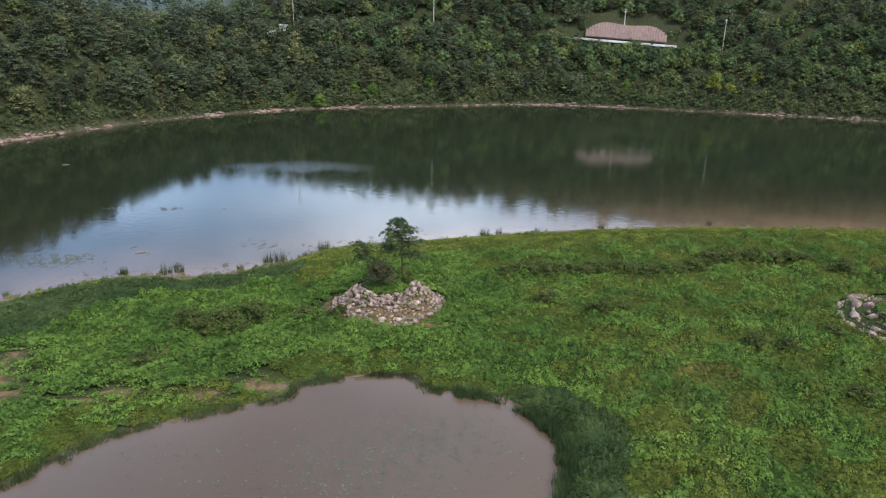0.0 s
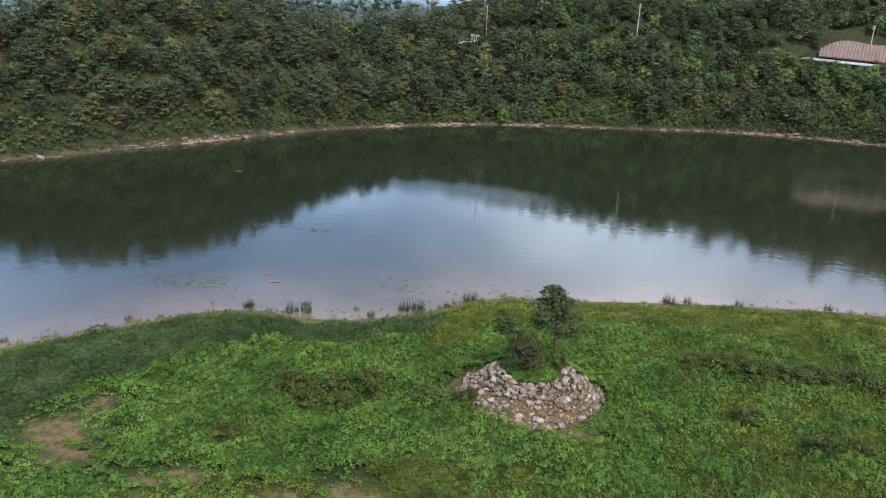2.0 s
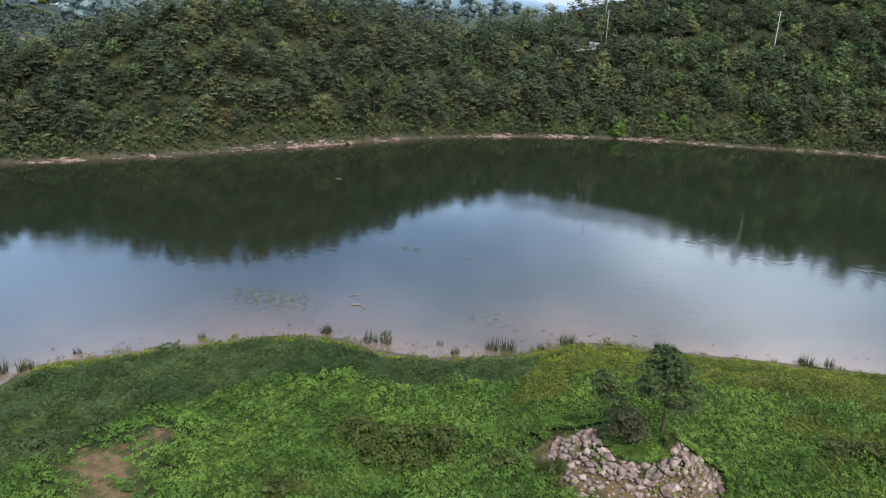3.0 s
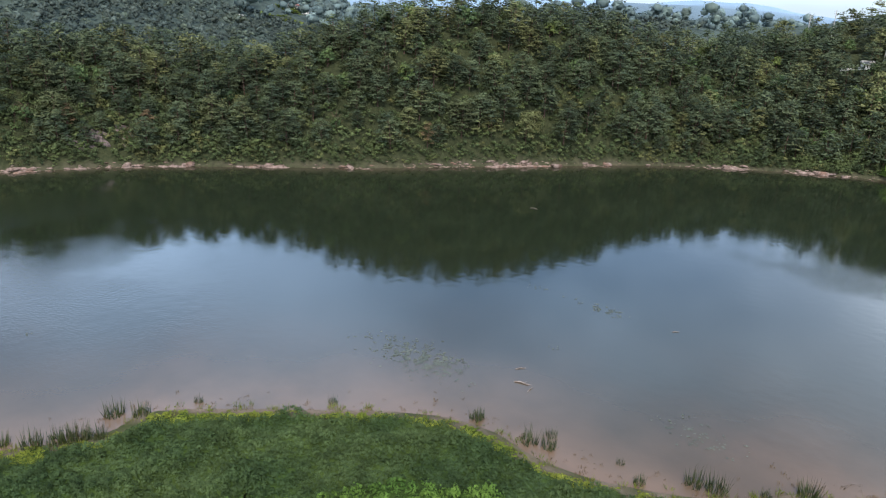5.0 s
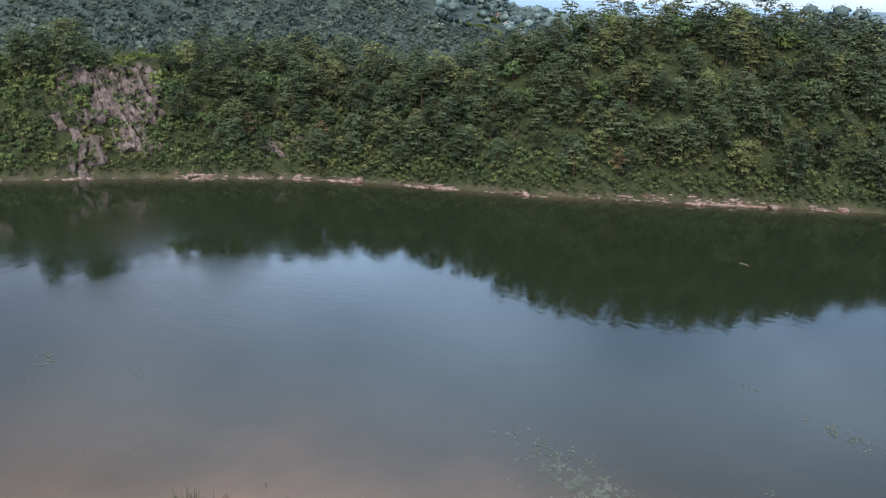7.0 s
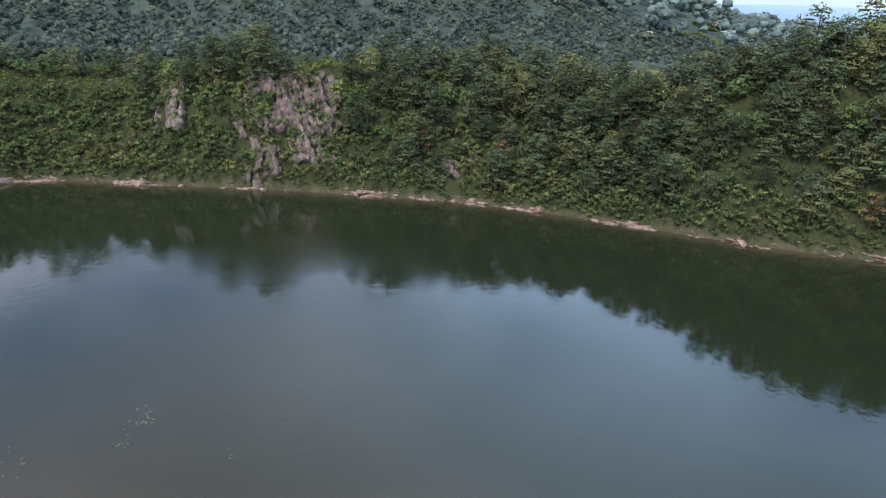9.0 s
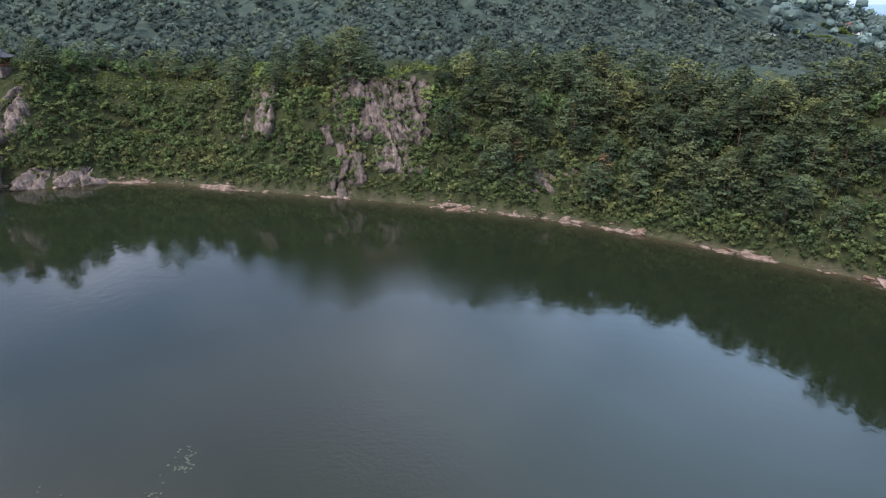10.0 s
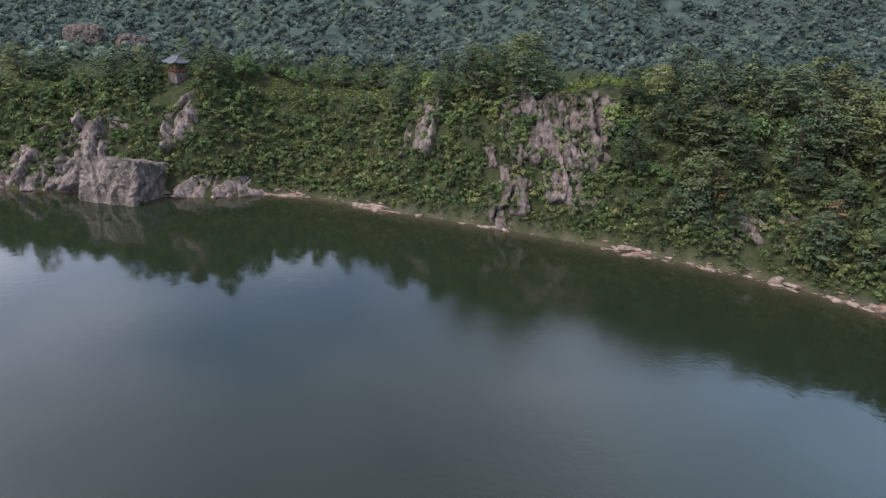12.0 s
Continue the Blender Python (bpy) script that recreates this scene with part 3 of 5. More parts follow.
def off_cliffs(x, y, z):
    ok = np.ones(x.shape, bool)
    for cx, cy, cz, w, h, d, turn in CLIFFS:
        c, s = math.cos(radians(turn)), math.sin(radians(turn))
        along, across = -(x - cx) * s + (y - cy) * c, (x - cx) * c + (y - cy) * s
        ok &= (np.sin(x * 7.3 + y * 5.1) > 0.35) | ~((np.abs(along) < w * 0.27) & (across > -1.0) & (across < d * 0.5 + 2.5) & (z > cz - h * 0.75) & (z < cz + h * 0.4))
    return ok


def lush(x, y, df):
    """How far broad-leaved scrub takes the place of pines."""
    west = ease((128 - y) / 25) * ease((20 - df) / 6) * (x < -190)
    east = ease((x + 75) / 60) * (0.35 + 0.3 * sway(x, y, 40, 8)) + ease((x - 40) / 60) * ease((60 - df) / 30) * 0.45
    return np.clip(west + east + 0.14 + 0.12 * sway(x, y, 30, 9), 0, 1)


def lawn_strip(x, y, df):
    """The mown edge of the plateau between pavilion and rock."""
    return (x < -200) & (y > -45) & (y < 74) & (df > 19.5 + 1.5 * sway(x, y, 17, 51)) & (df < 27.5 + 1.5 * sway(x, y, 13, 52)) & (np.abs(y - 6) > 3)


def build_forest():
    x, y, z, df, r = scatter_far(5.2, 3.0, 150, 21)
    _, (crest, wide) = nearest(x, y, FAR_LINE)
    seen_back = np.where(crest > 33, 9.0, 15.0)
    keep = clear_of(x, y) & off_cliffs(x, y, z) & (df < wide + seen_back) & ~((df > wide + 14) & (r.rand(len(x)) < 0.35)) & ((df < 82) | (r.rand(len(x)) < 0.25)) & ~(lawn_strip(x, y, df) & (r.rand(len(x)) < 0.5))
    x, y, z, df = x[keep], y[keep], z[keep], df[keep]
    wide_leaf = r.rand(len(x)) < lush(x, y, df)
    size = (0.60 + 0.62 * r.rand(len(x))) * np.where((x < -222) & (x > -246) & (y > 94) & (y < 124), 0.8, np.where((x < -236) & (y < 75), 0.78, 1.0))
    turn = r.rand(len(x)) * 6.283
    # the pines nearest the water, along the wooded bluff, one by one
    bluff = (~wide_leaf) & (df < 30) & (y > 60) & (y < 285) & (x < -75)
    singles = np.nonzero(bluff)[0]
    singles = singles[np.argsort(df[singles])][:280]
    trunks = [mesh_of("trunk", *p[0], BARK) for p in PINES]
    crowns = [mesh_of("crown", *p[1], PINE) for p in PINES]
    firsts = []
    for k in range(len(PINES)):
        e = new("pine_tree")
        part("trunk", trunks[k], e)
        part("crown", crowns[k], e)
        tagged(e, "red pine with flat tiers of dark green needles above the lake", "tree", "pines on the bluff")
        firsts.append(e)
    for n, i in enumerate(singles):
        m = Matrix.LocRotScale((x[i], y[i], z[i] - 0.2), Euler((0, 0, turn[i])), None)
        k = n % len(PINES)
        if n < len(PINES):
            e = firsts[k]
            e.scale = (size[i],) * 3
            e.matrix_basis = m @ Matrix.Diagonal((size[i], size[i], size[i], 1))
        else:
            e = copy_thing(firsts[k], m)
            e.scale = (size[i],) * 3
    rest = np.ones(len(x), bool)
    rest[singles] = False
    xyz = np.stack([x, y, z - 0.2], 1)
    for flag, full, mat, name, label in ((~wide_leaf, PINES_LITE, PINE, "pine_forest", "dense wood of red pines on the far hillsides"),
                                         (wide_leaf, BROADS, BROAD, "broadleaf_wood", "broad-leaved trees and tangled green scrub among the pines")):
        at = np.nonzero(rest & flag)[0]
        pick = r.randint(0, len(full), len(at))
        grow = size[at] * np.where(mat is BROAD, 0.55 + 0.45 * ease((df[at] - 6) / 14), 1.0)
        e = new(name)
        tagged(e, label, "woods", kind="stuff")
        part("crowns", woods_mesh(name, mat, [p[1] for p in full], xyz[at], grow, turn[at], pick, r), e)
        low = at[df[at] < 60]
        part("trunks", mesh_of(name + "_trunks", *spread([p[0] for p in full], xyz[low], size[low], turn[low], r.randint(0, len(full), len(low))), BARK), e)
    # scrub under and before the trees
    x, y, z, df, r = scatter_far(2.15, 6.5, 42, 22, -300, 205, -48, 375)
    keep = clear_of(x, y, -2.5) & off_cliffs(x, y, z) & (r.rand(len(x)) < np.where((y < 135) & (df < 21), 0.0, np.where(df < 16, 0.92, np.where(df < 34, 0.6, 0.25)))) & ~lawn_strip(x, y, df)
    for step, lo, hi, seed, y1 in ((1.2, 0.5, 3.2, 26, 375), (1.75, 3.2, 6.5, 24, 375), (1.75, 6.5, 21, 25, 135)):
        more = scatter_far(step, lo, hi, seed, -300, 205, -48, y1)
        keep = np.concatenate([keep, off_cliffs(*more[:3]) & clear_of(more[0], more[1], -2.5) & (r.rand(len(more[0])) < np.where(more[3] < 2.2, 0.62 + 0.35 * (sway(more[0], more[1], 9, 61) > 0.1), 0.9))])
        x, y, z, df = (np.concatenate([a, b]) for a, b in zip((x, y, z, df), more[:4]))
    x, y, z, df = x[keep], y[keep], z[keep], df[keep]
    pick = r.randint(0, len(BUSHES), len(x))
    grow = (0.75 + 0.65 * r.rand(len(x))) * (0.52 + 0.48 * ease((df - 0.5) / 3))
    tagged(new("undergrowth", woods_mesh("undergrowth", SCRUB, [b[1] for b in BUSHES], np.stack([x, y, z - 0.1], 1), grow, r.rand(len(x)) * 6.28, pick, r)), "tangled green scrub covering the slope under the trees", "undergrowth", kind="stuff")
    # woods on the hills behind
    r = np.random.RandomState(23)
    spots = []
    for step, reach, size in ((7.4, 620, 0.92), (21.0, 1250, 2.3)):
        gx, gy = np.meshgrid(np.arange(-reach - 100, -240, step), np.arange(-0.55 * reach, reach, step))
        px, py = gx.ravel() + (r.rand(gx.size) - 0.5) * step, gy.ravel() + (r.rand(gx.size) - 0.5) * step
        spots.append(np.stack([px, py, np.full(px.shape, size), np.full(px.shape, reach)], 1))
    x, y, size, reach = np.vstack(spots).T
    z, df, *_, side = terrain(x, y)
    _, (cr, wd) = nearest(x, y, FAR_LINE)
    far = np.hypot(x + 60, y - 90)
    keep = side & (df > wd + 45) & (z > np.where(far < 330, 12, 17)) & (np.where(reach < 700, far < 560, (far > 540) & (far < 1080))) & (r.rand(len(x)) < 0.93)
    for fx, fy, rad in ((-534, 426, 22), (-588, 474, 24), (-620, 505, 24), (-598, 500, 16), (-374, -116, 15), (-374, -92, 14), (-380, -72, 12)):
        keep &= np.hypot(x - fx, y - fy) > rad
    x, y, z, size = x[keep], y[keep], z[keep], size[keep]
    pick = r.randint(0, 4, len(x))
    for at, mat, name, label in ((size < 2, HILLLEAF_HAZED, "hill_woods", "dark woods on the hill behind the bluff, haze painted into their bluish green"), (size > 2, FARLEAF_HAZED, "distant_woods", "woods covering the distant hills, haze painted into their pale blue-green")):
        tagged(new(name, woods_mesh(name, mat, CLUMPS if mat is HILLLEAF_HAZED else CLUMPS_FAR, np.stack([x, y, z - 1], 1)[at], (size * (0.75 + 0.6 * r.rand(len(x))))[at], r.rand(at.sum()) * 6.28, pick[at], r)), label, "woods", kind="stuff")


build_forest()

# ---- rocks ----


def boulder(seed, squash=0.7):
    """An angular stone about 1 m across."""
    r = np.random.RandomState(seed)
    bm = bmesh.new()
    for _ in range(12):
        p = r.randn(3)
        p /= np.abs(p).max() ** 0.6 * np.linalg.norm(p) ** 0.4
        bm.verts.new(p * 0.5 * (1, 0.85, squash) * (0.85 + 0.3 * r.rand()))
    out = bmesh.ops.convex_hull(bm, input=bm.verts)
    bmesh.ops.delete(bm, geom=[v for v in out["geom_interior"] if isinstance(v, bmesh.types.BMVert)], context="VERTS")
    bmesh.ops.triangulate(bm, faces=bm.faces)
    bm.verts.index_update()
    v, f = np.array([q.co[:] for q in bm.verts]), np.array([[q.index for q in t.verts] for t in bm.faces])
    bm.free()
    return v, f


BOULDERS = [boulder(200 + i, 0.6 + 0.08 * (i % 5)) for i in range(10)]


def build_shore_rocks():
    """Bleached broken rock along the far waterline, in runs with gaps."""
    r = np.random.RandomState(31)
    pts = FAR_LINE[4:-4, :2]
    seg = np.hypot(*np.diff(pts, axis=0).T)
    run = np.concatenate([[0], np.cumsum(seg)])
    s = r.rand(5200) * run[-1]
    x, y = np.interp(s, run, pts[:, 0]), np.interp(s, run, pts[:, 1])
    ang = np.arctan2(np.interp(s + 1.5, run, pts[:, 1]) - np.interp(s - 1.5, run, pts[:, 1]), np.interp(s + 1.5, run, pts[:, 0]) - np.interp(s - 1.5, run, pts[:, 0]))
    thick = 0.5 + 0.5 * sway(s, s * 0, 38, 4) + 0.25 * sway(s, s * 0, 11, 6)
    keep = r.rand(len(s)) < 0.14 + 0.8 * ease(thick * 1.3 - 0.40)
    ang, thick = ang[keep] + 0.35 * r.randn(keep.sum()), thick[keep]
    up = 0.25 + 0.55 * r.randn(keep.sum())                      # towards the land
    x, y = x[keep] - np.sin(ang) * -up, y[keep] + np.cos(ang) * -up
    z = np.maximum(terrain(x, y)[0], -0.15)
    size = 0.62 * np.exp(r.randn(len(x)) * 0.65) * (0.5 + 0.6 * ease(thick))
    size = np.clip(size, 0.2, 2.4)
    v, f = spread([(b[0] * (1.9, 1.0, 0.9), b[1]) for b in BOULDERS], np.stack([x, y, z + 0.05], 1), np.stack([size * 1.0, size * 0.72], 1), ang, r.randint(0, len(BOULDERS), len(x)))
    tagged(new("shore_rocks", mesh_of("shore_rocks", v, f, SHORE)), "bleached pinkish broken rock along the waterline", "rocks", kind="stuff")


def crag(seed, width, height, depth, mat, block=0.3):
    """A fractured face of rock: a boxy lump broken into upright blocks and ledges. It faces +x."""
    bm = bmesh.new()
    bmesh.ops.create_icosphere(bm, subdivisions=5, radius=1.0)
    off = Vector((seed * 7.3, seed * 3.1, seed * 1.7))
    for v in bm.verts:
        p = v.co.copy()
        k = max(abs(p.x), abs(p.y), abs(p.z)) ** block
        p = Vector((p.x * depth * 0.5, p.y * width * 0.5, p.z * height * 0.5)) / k
        q = Vector((p.x * 0.35, p.y * 0.42, p.z * 0.17)) + off
        step = noise.cell(q * 1.0) * 0.9 + noise.cell(q * 2.3) * 0.45 + noise.cell(q * 5.0) * 0.22
        edge = noise.noise(p * 0.28 + off) * 1.3 + noise.noise(p * 0.9 + off) * 0.45
        p.x += (step * 0.5 + edge * 0.6) * min(1.0, depth / 6)
        p.y += edge * 0.6 + noise.noise(p * 0.5 - off) * 0.5
        p.z += noise.noise(p * 0.4 + off * 2) * 0.6 + step * 0.2
        v.co = p
    return from_bm("rock_face", bm, mat)


def slope_face(seed, x, y, width, z0, z1, turn, mat, proud=1.1):
    """Rock laid bare on the slope: a patch of the hillside broken into upright blocks and ledges, its ragged rim sunk in the soil."""
    c, s = math.cos(radians(turn)), math.sin(radians(turn))      # the face looks along (c, s)
    nu, reach, step = int(width * 1.5 / 0.33), 34.0, 0.33
    off = Vector((seed * 11.3, seed * 5.7, seed * 2.9))
    us = (np.arange(nu) - nu / 2) * step
    back = np.arange(-reach, 10.0, 0.8)
    gu, gb = np.meshgrid(us, back, indexing="ij")
    heights = terrain(x - s * gu - c * gb, y + c * gu - s * gb)[0]
    cols, buried = [], []
    for u, z in zip(us, heights):
        up = np.maximum.accumulate(np.where(z < -0.5, -0.5, z)) + np.arange(len(z)) * 1e-4
        zs = np.arange(z0 - 1.5, z1 + 2.0, step * 0.8)
        sunk = (zs < max(-0.4, up[0] + 0.02)) | (zs > up[-1] - 0.1)
        zs = np.clip(zs, max(-0.4, up[0] + 0.02), up[-1] - 0.1)
        zs = zs + np.arange(len(zs)) * 1e-3
        buried.append(sunk)
        b = np.interp(zs, up, -back)
        cols.append(np.stack([x - s * u + c * b, y + c * u + s * b, zs], 1))
    grid = np.array(cols)
    nv = grid.shape[1]
    for i in range(nu):
        for j in range(nv):
            u, z = us[i], grid[i, j, 2]
            w = (z - z0) / (z1 - z0) * 2 - 1
            rim = 1 - (abs(u) / (width * 0.5)) ** 2.5 - abs(w) ** 4
            rim += 1.25 * noise.noise(Vector((u * 0.2, z * 0.13, 0)) + off) + 0.9 * noise.noise(Vector((u * 0.55, z * 0.34, 3)) + off) - 0.30
            if buried[i][j]:
                rim = -1.0
            lift = 0.5 * noise.noise(Vector((u * 0.25, z * 0.2, 7)) + off)
            for scale, amount in ((0.24, 1.15), (0.62, 0.5), (1.5, 0.22)):
                # tilted facets, taller than wide
                q = Vector((u * scale + 0.3 * noise.noise(Vector((u, z, 1)) * scale + off), z * scale * 0.42 + u * scale * 0.2, 0.5)) + off
                gap, near = noise.voronoi(q)
                cell = near[0]
                tilt = noise.cell_vector(cell * 37.7) - Vector((0.5, 0.5, 0.5))
                lift += proud * amount * ((tilt.z + 0.3) * 1.1 + ((q.x - cell.x) * tilt.x + (q.y - cell.y) * tilt.y) * 2.6)
                lift -= amount * 0.9 * max(0.0, 1 - (gap[1] - gap[0]) / 0.14)
            lift = 0.5 + lift * 1.1 if rim > 0 else -0.2
            lift = lift * min(1.0, max(0.0, rim * 3)) - (0.9 if rim <= 0 else 0.0)
            grid[i, j] += np.array([c, s, 0.35]) * lift
    i = np.arange(nu * nv).reshape(nu, nv)
    f = np.stack([i[:-1, :-1], i[1:, :-1], i[1:, 1:], i[:-1, 1:]], 2).reshape(-1, 4)
    return mesh_of("rock_face", grid.reshape(-1, 3), f, mat)


def build_cliffs():
    for n, (x, y, z, w, h, d, turn) in enumerate(CLIFFS):
        ob = new("rock_outcrop", slope_face(n + 1, x, y, w * 1.25, z - h * 0.55, z + h * 0.55, turn, ROCK, 1.0 + 0.06 * d))
        tagged(ob, "weathered pinkish-grey rock face breaking through the scrub", "rock", "rock faces of the bluff")
    bm_block = crag(40, 15, 11.5, 12, ROCK, 0.9)
    ob = new("rock_block", bm_block)
    ob.matrix_basis = pose(-224.5, 0.5, 3.0, 0, -12, -6)
    tagged(ob, "massive square-cut grey rock standing in the lake", "rock")
    for n, (x, y, s) in enumerate(((-160.5, 183.5, 3.0), (-134, 220, 2.6), (-123, 234.5, 3.2), (-199, 137, 2.8), (-210.5, 115, 2.4), (-62, 293.5, 2.4))):
        v, f = BOULDERS[n]
        ob = new("shore_slab", mesh_of("shore_slab", v * (1.6, 1.0, 0.55), f, SHORE))
        ob.matrix_basis = pose(x, y, 0.35, 0, 8, 40 * n) @ Matrix.Scale(s, 4)
        tagged(ob, "pale flat rock slab at the water's edge", "rock", "slabs along the shore")
    # bare rock on the hill behind
    for n, (x, y, w, h) in enumerate(((-388, -116, 22, 10), (-386, -92, 16, 8), (-392, -72, 13, 6))):
        ob = new("rock_outcrop", crag(60 + n, w, h, 10, ROCK))
        ob.matrix_basis = pose(x, y, ground_at(x, y) + h * 0.45, 0, -10, 0)
        tagged(ob, "grey rock face on the wooded hill behind the bluff", "rock", "rock faces behind")


build_shore_rocks()
build_cliffs()

# ---- stone mounds ----


def stone_ring(centre, radius, tall, courses, per, label, group, r, arc=(0, 6.283), low=0.0):
    e = new("stone_mound")
    e.location = (*centre, 0)
    tagged(e, label, "stone mound", group)
    meshes = [mesh_of("stone", *boulder(300 + i, 0.75), STONE) for i in range(8)]
    for c in range(courses):
        u = c / max(1, courses - 1)
        n = int(per * (1 - 0.38 * u))
        for k in range(n):
            if r.rand() < low + 0.30 * u * u:
                continue
            a = arc[0] + (arc[1] - arc[0]) * (k + 0.5 * (c % 2) + 0.35 * r.randn()) / n
            rad = radius * (1.0 - 0.54 * u) + 0.10 * r.randn()
            x, y = centre[0] + rad * math.cos(a), centre[1] + rad * math.sin(a)
            s = (0.34 + 1.15 * r.rand() ** 2.2) * (6.283 * radius / per) / 0.74
            ob = part("stone", meshes[r.randint(8)], e)
            ob.matrix_basis = Matrix.LocRotScale((x - centre[0], y - centre[1], ground_at(x, y) + 0.10 + 0.08 * r.randn()),
                                                 Euler((r.randn() * 0.35, r.randn() * 0.35, a + 1.57 + r.randn() * 0.3)), (s * 1.05, s * 0.85, s * 0.85))
    return e


stone_ring(MOUND, 8.3, 2.4, 10, 74, "round mound faced with pale rough fieldstones, trees on top", "stone mounds", np.random.RandomState(5), (3.0, 6.75))
stone_ring(MOUND_B, 10.2, 1.0, 4, 56, "low overgrown mound ringed with grey stones", "stone mounds", np.random.RandomState(6), (1.6, 5.2), 0.25)


def tree_thing(name, wood, crown, mat, at, label, category, group="", turn=0.0, size=1.0):
    e = new(name)
    part("trunk", mesh_of("trunk", *wood, BARK), e)
    part("crown", mesh_of("crown", *crown, mat), e)
    e.matrix_basis = pose(*at, 0, 0, turn) @ Matrix.Scale(size, 4)
    return tagged(e, label, category, group)


def mound_trees():
    x, y = -4.4, 100.6
    w, c = pine(401, 9.6, 13, 230, 0.95, 0.21, False, 0.42)
    tree_thing("pine_tree", w, c, DARKPINE, (x, y, ground_at(x, y)), "upright dark green pine on the stone mound", "tree")
    x, y = -9.2, 99.4
    w, c = pine(402, 6.6, 7, 190, 0.85, 0.24, False, 0.5)
    for arr in (w[0], c[0]):
        arr[:, 0] -= 0.075 * np.clip(arr[:, 2], 0, 9) ** 1.6
    tree_thing("pine_tree", w, c, DARKPINE, (x, y, ground_at(x, y)), "small crooked pine leaning over the mound's edge", "tree")
    x, y = -7.6, 97.6
    w, c = broadleaf(403, 4.3, 14, 170, 0.15, 0.55, 0.2)
    tree_thing("shrub", w, c, DROOP, (x, y, ground_at(x, y) - 0.2), "dense drooping dark shrub among the pines on the mound", "shrub")
    x, y = -3.6, 98.9
    w, c = broadleaf(404, 2.2, 6, 90, 0.12, 0.55, 0.15)
    tree_thing("shrub", w, c, OLIVE, (x, y, ground_at(x, y) - 0.1), "low olive shrub at the foot of the pine", "shrub")


mound_trees()

# ---- meadow ----
SHRUBS = [(-29, 90, 1.5), (-33.5, 89, 1.4), (-25, 91.5, 1.35), (-31, 87, 1.2), (-27, 87.5, 1.2), (-36, 78, 1.0), (-18, 91.5, 1.2), (-13.5, 93, 0.9), (18, 98, 1.1), (25, 94, 1.2),
          (29, 96, 0.9), (44, 84, 1.1), (48, 83, 1.0), (51, 71, 1.1), (57, 88, 0.9)]
ROW = [(13, 110), (17, 110.5), (21, 110), (25, 110), (29, 111), (33, 111), (37, 110), (41, 110.5), (46, 113), (50, 117), (54, 118), (58, 118), (62, 117.5), (66, 117), (72, 112), (77, 109)]


def in_view(x, y):
    """The part of the meadow that the flight looks down on."""
    return ((x < 50 + (y - 50) * 0.8) & (x > -50 - (y - 50) * 2.2)) & (y > 48)


def lumps(x, y, size, seed):
    """Rounded tussocks side by side: height 0 to 1 at each place, and the slope there."""
    r = np.random.RandomState(seed)
    px, py, tall = r.rand(64, 64), r.rand(64, 64), 0.45 + 0.55 * r.rand(64, 64)
    best, gx, gy = np.zeros(x.shape), np.zeros(x.shape), np.zeros(x.shape)
    i, j = np.floor(x / size).astype(int), np.floor(y / size).astype(int)
    for di in (-1, 0, 1):
        for dj in (-1, 0, 1):
            a, b = (i + di) % 64, (j + dj) % 64
            dx, dy = x / size - (i + di + px[a, b]), y / size - (j + dj + py[a, b])
            h = tall[a, b] * np.clip(1 - (dx * dx + dy * dy) / 0.8, 0, 1) ** 0.7
            up = h > best
            best, gx, gy = np.where(up, h, best), np.where(up, dx, gx), np.where(up, dy, gy)
    return best, gx, gy


def tussock(seed, n, radius, tall, width, spreadout=0.45, least=0.6):
    """Upright blades in a clump."""
    r = np.random.RandomState(seed)
    a, q = r.rand(n) * 6.283, np.sqrt(r.rand(n)) * radius
    foot = np.stack([q * np.cos(a), q * np.sin(a), np.zeros(n) - 0.05], 1)
    lean = np.stack([np.cos(a), np.sin(a), np.zeros(n)], 1) * (spreadout * tall * r.rand(n))[:, None] + r.randn(n, 3) * 0.06 * tall * (1, 1, 0)
    tip = foot + lean + np.array([0, 0, 1.0]) * (tall * (least + (1.1 - least) * r.rand(n)))[:, None]
    t = r.rand(n) * 6.283
    side = np.stack([np.cos(t), np.sin(t), np.zeros(n)], 1) * width * 0.5
    v = np.stack([foot - side, foot + side, tip], 1).reshape(-1, 3)
    return v, np.arange(3 * n).reshape(n, 3)


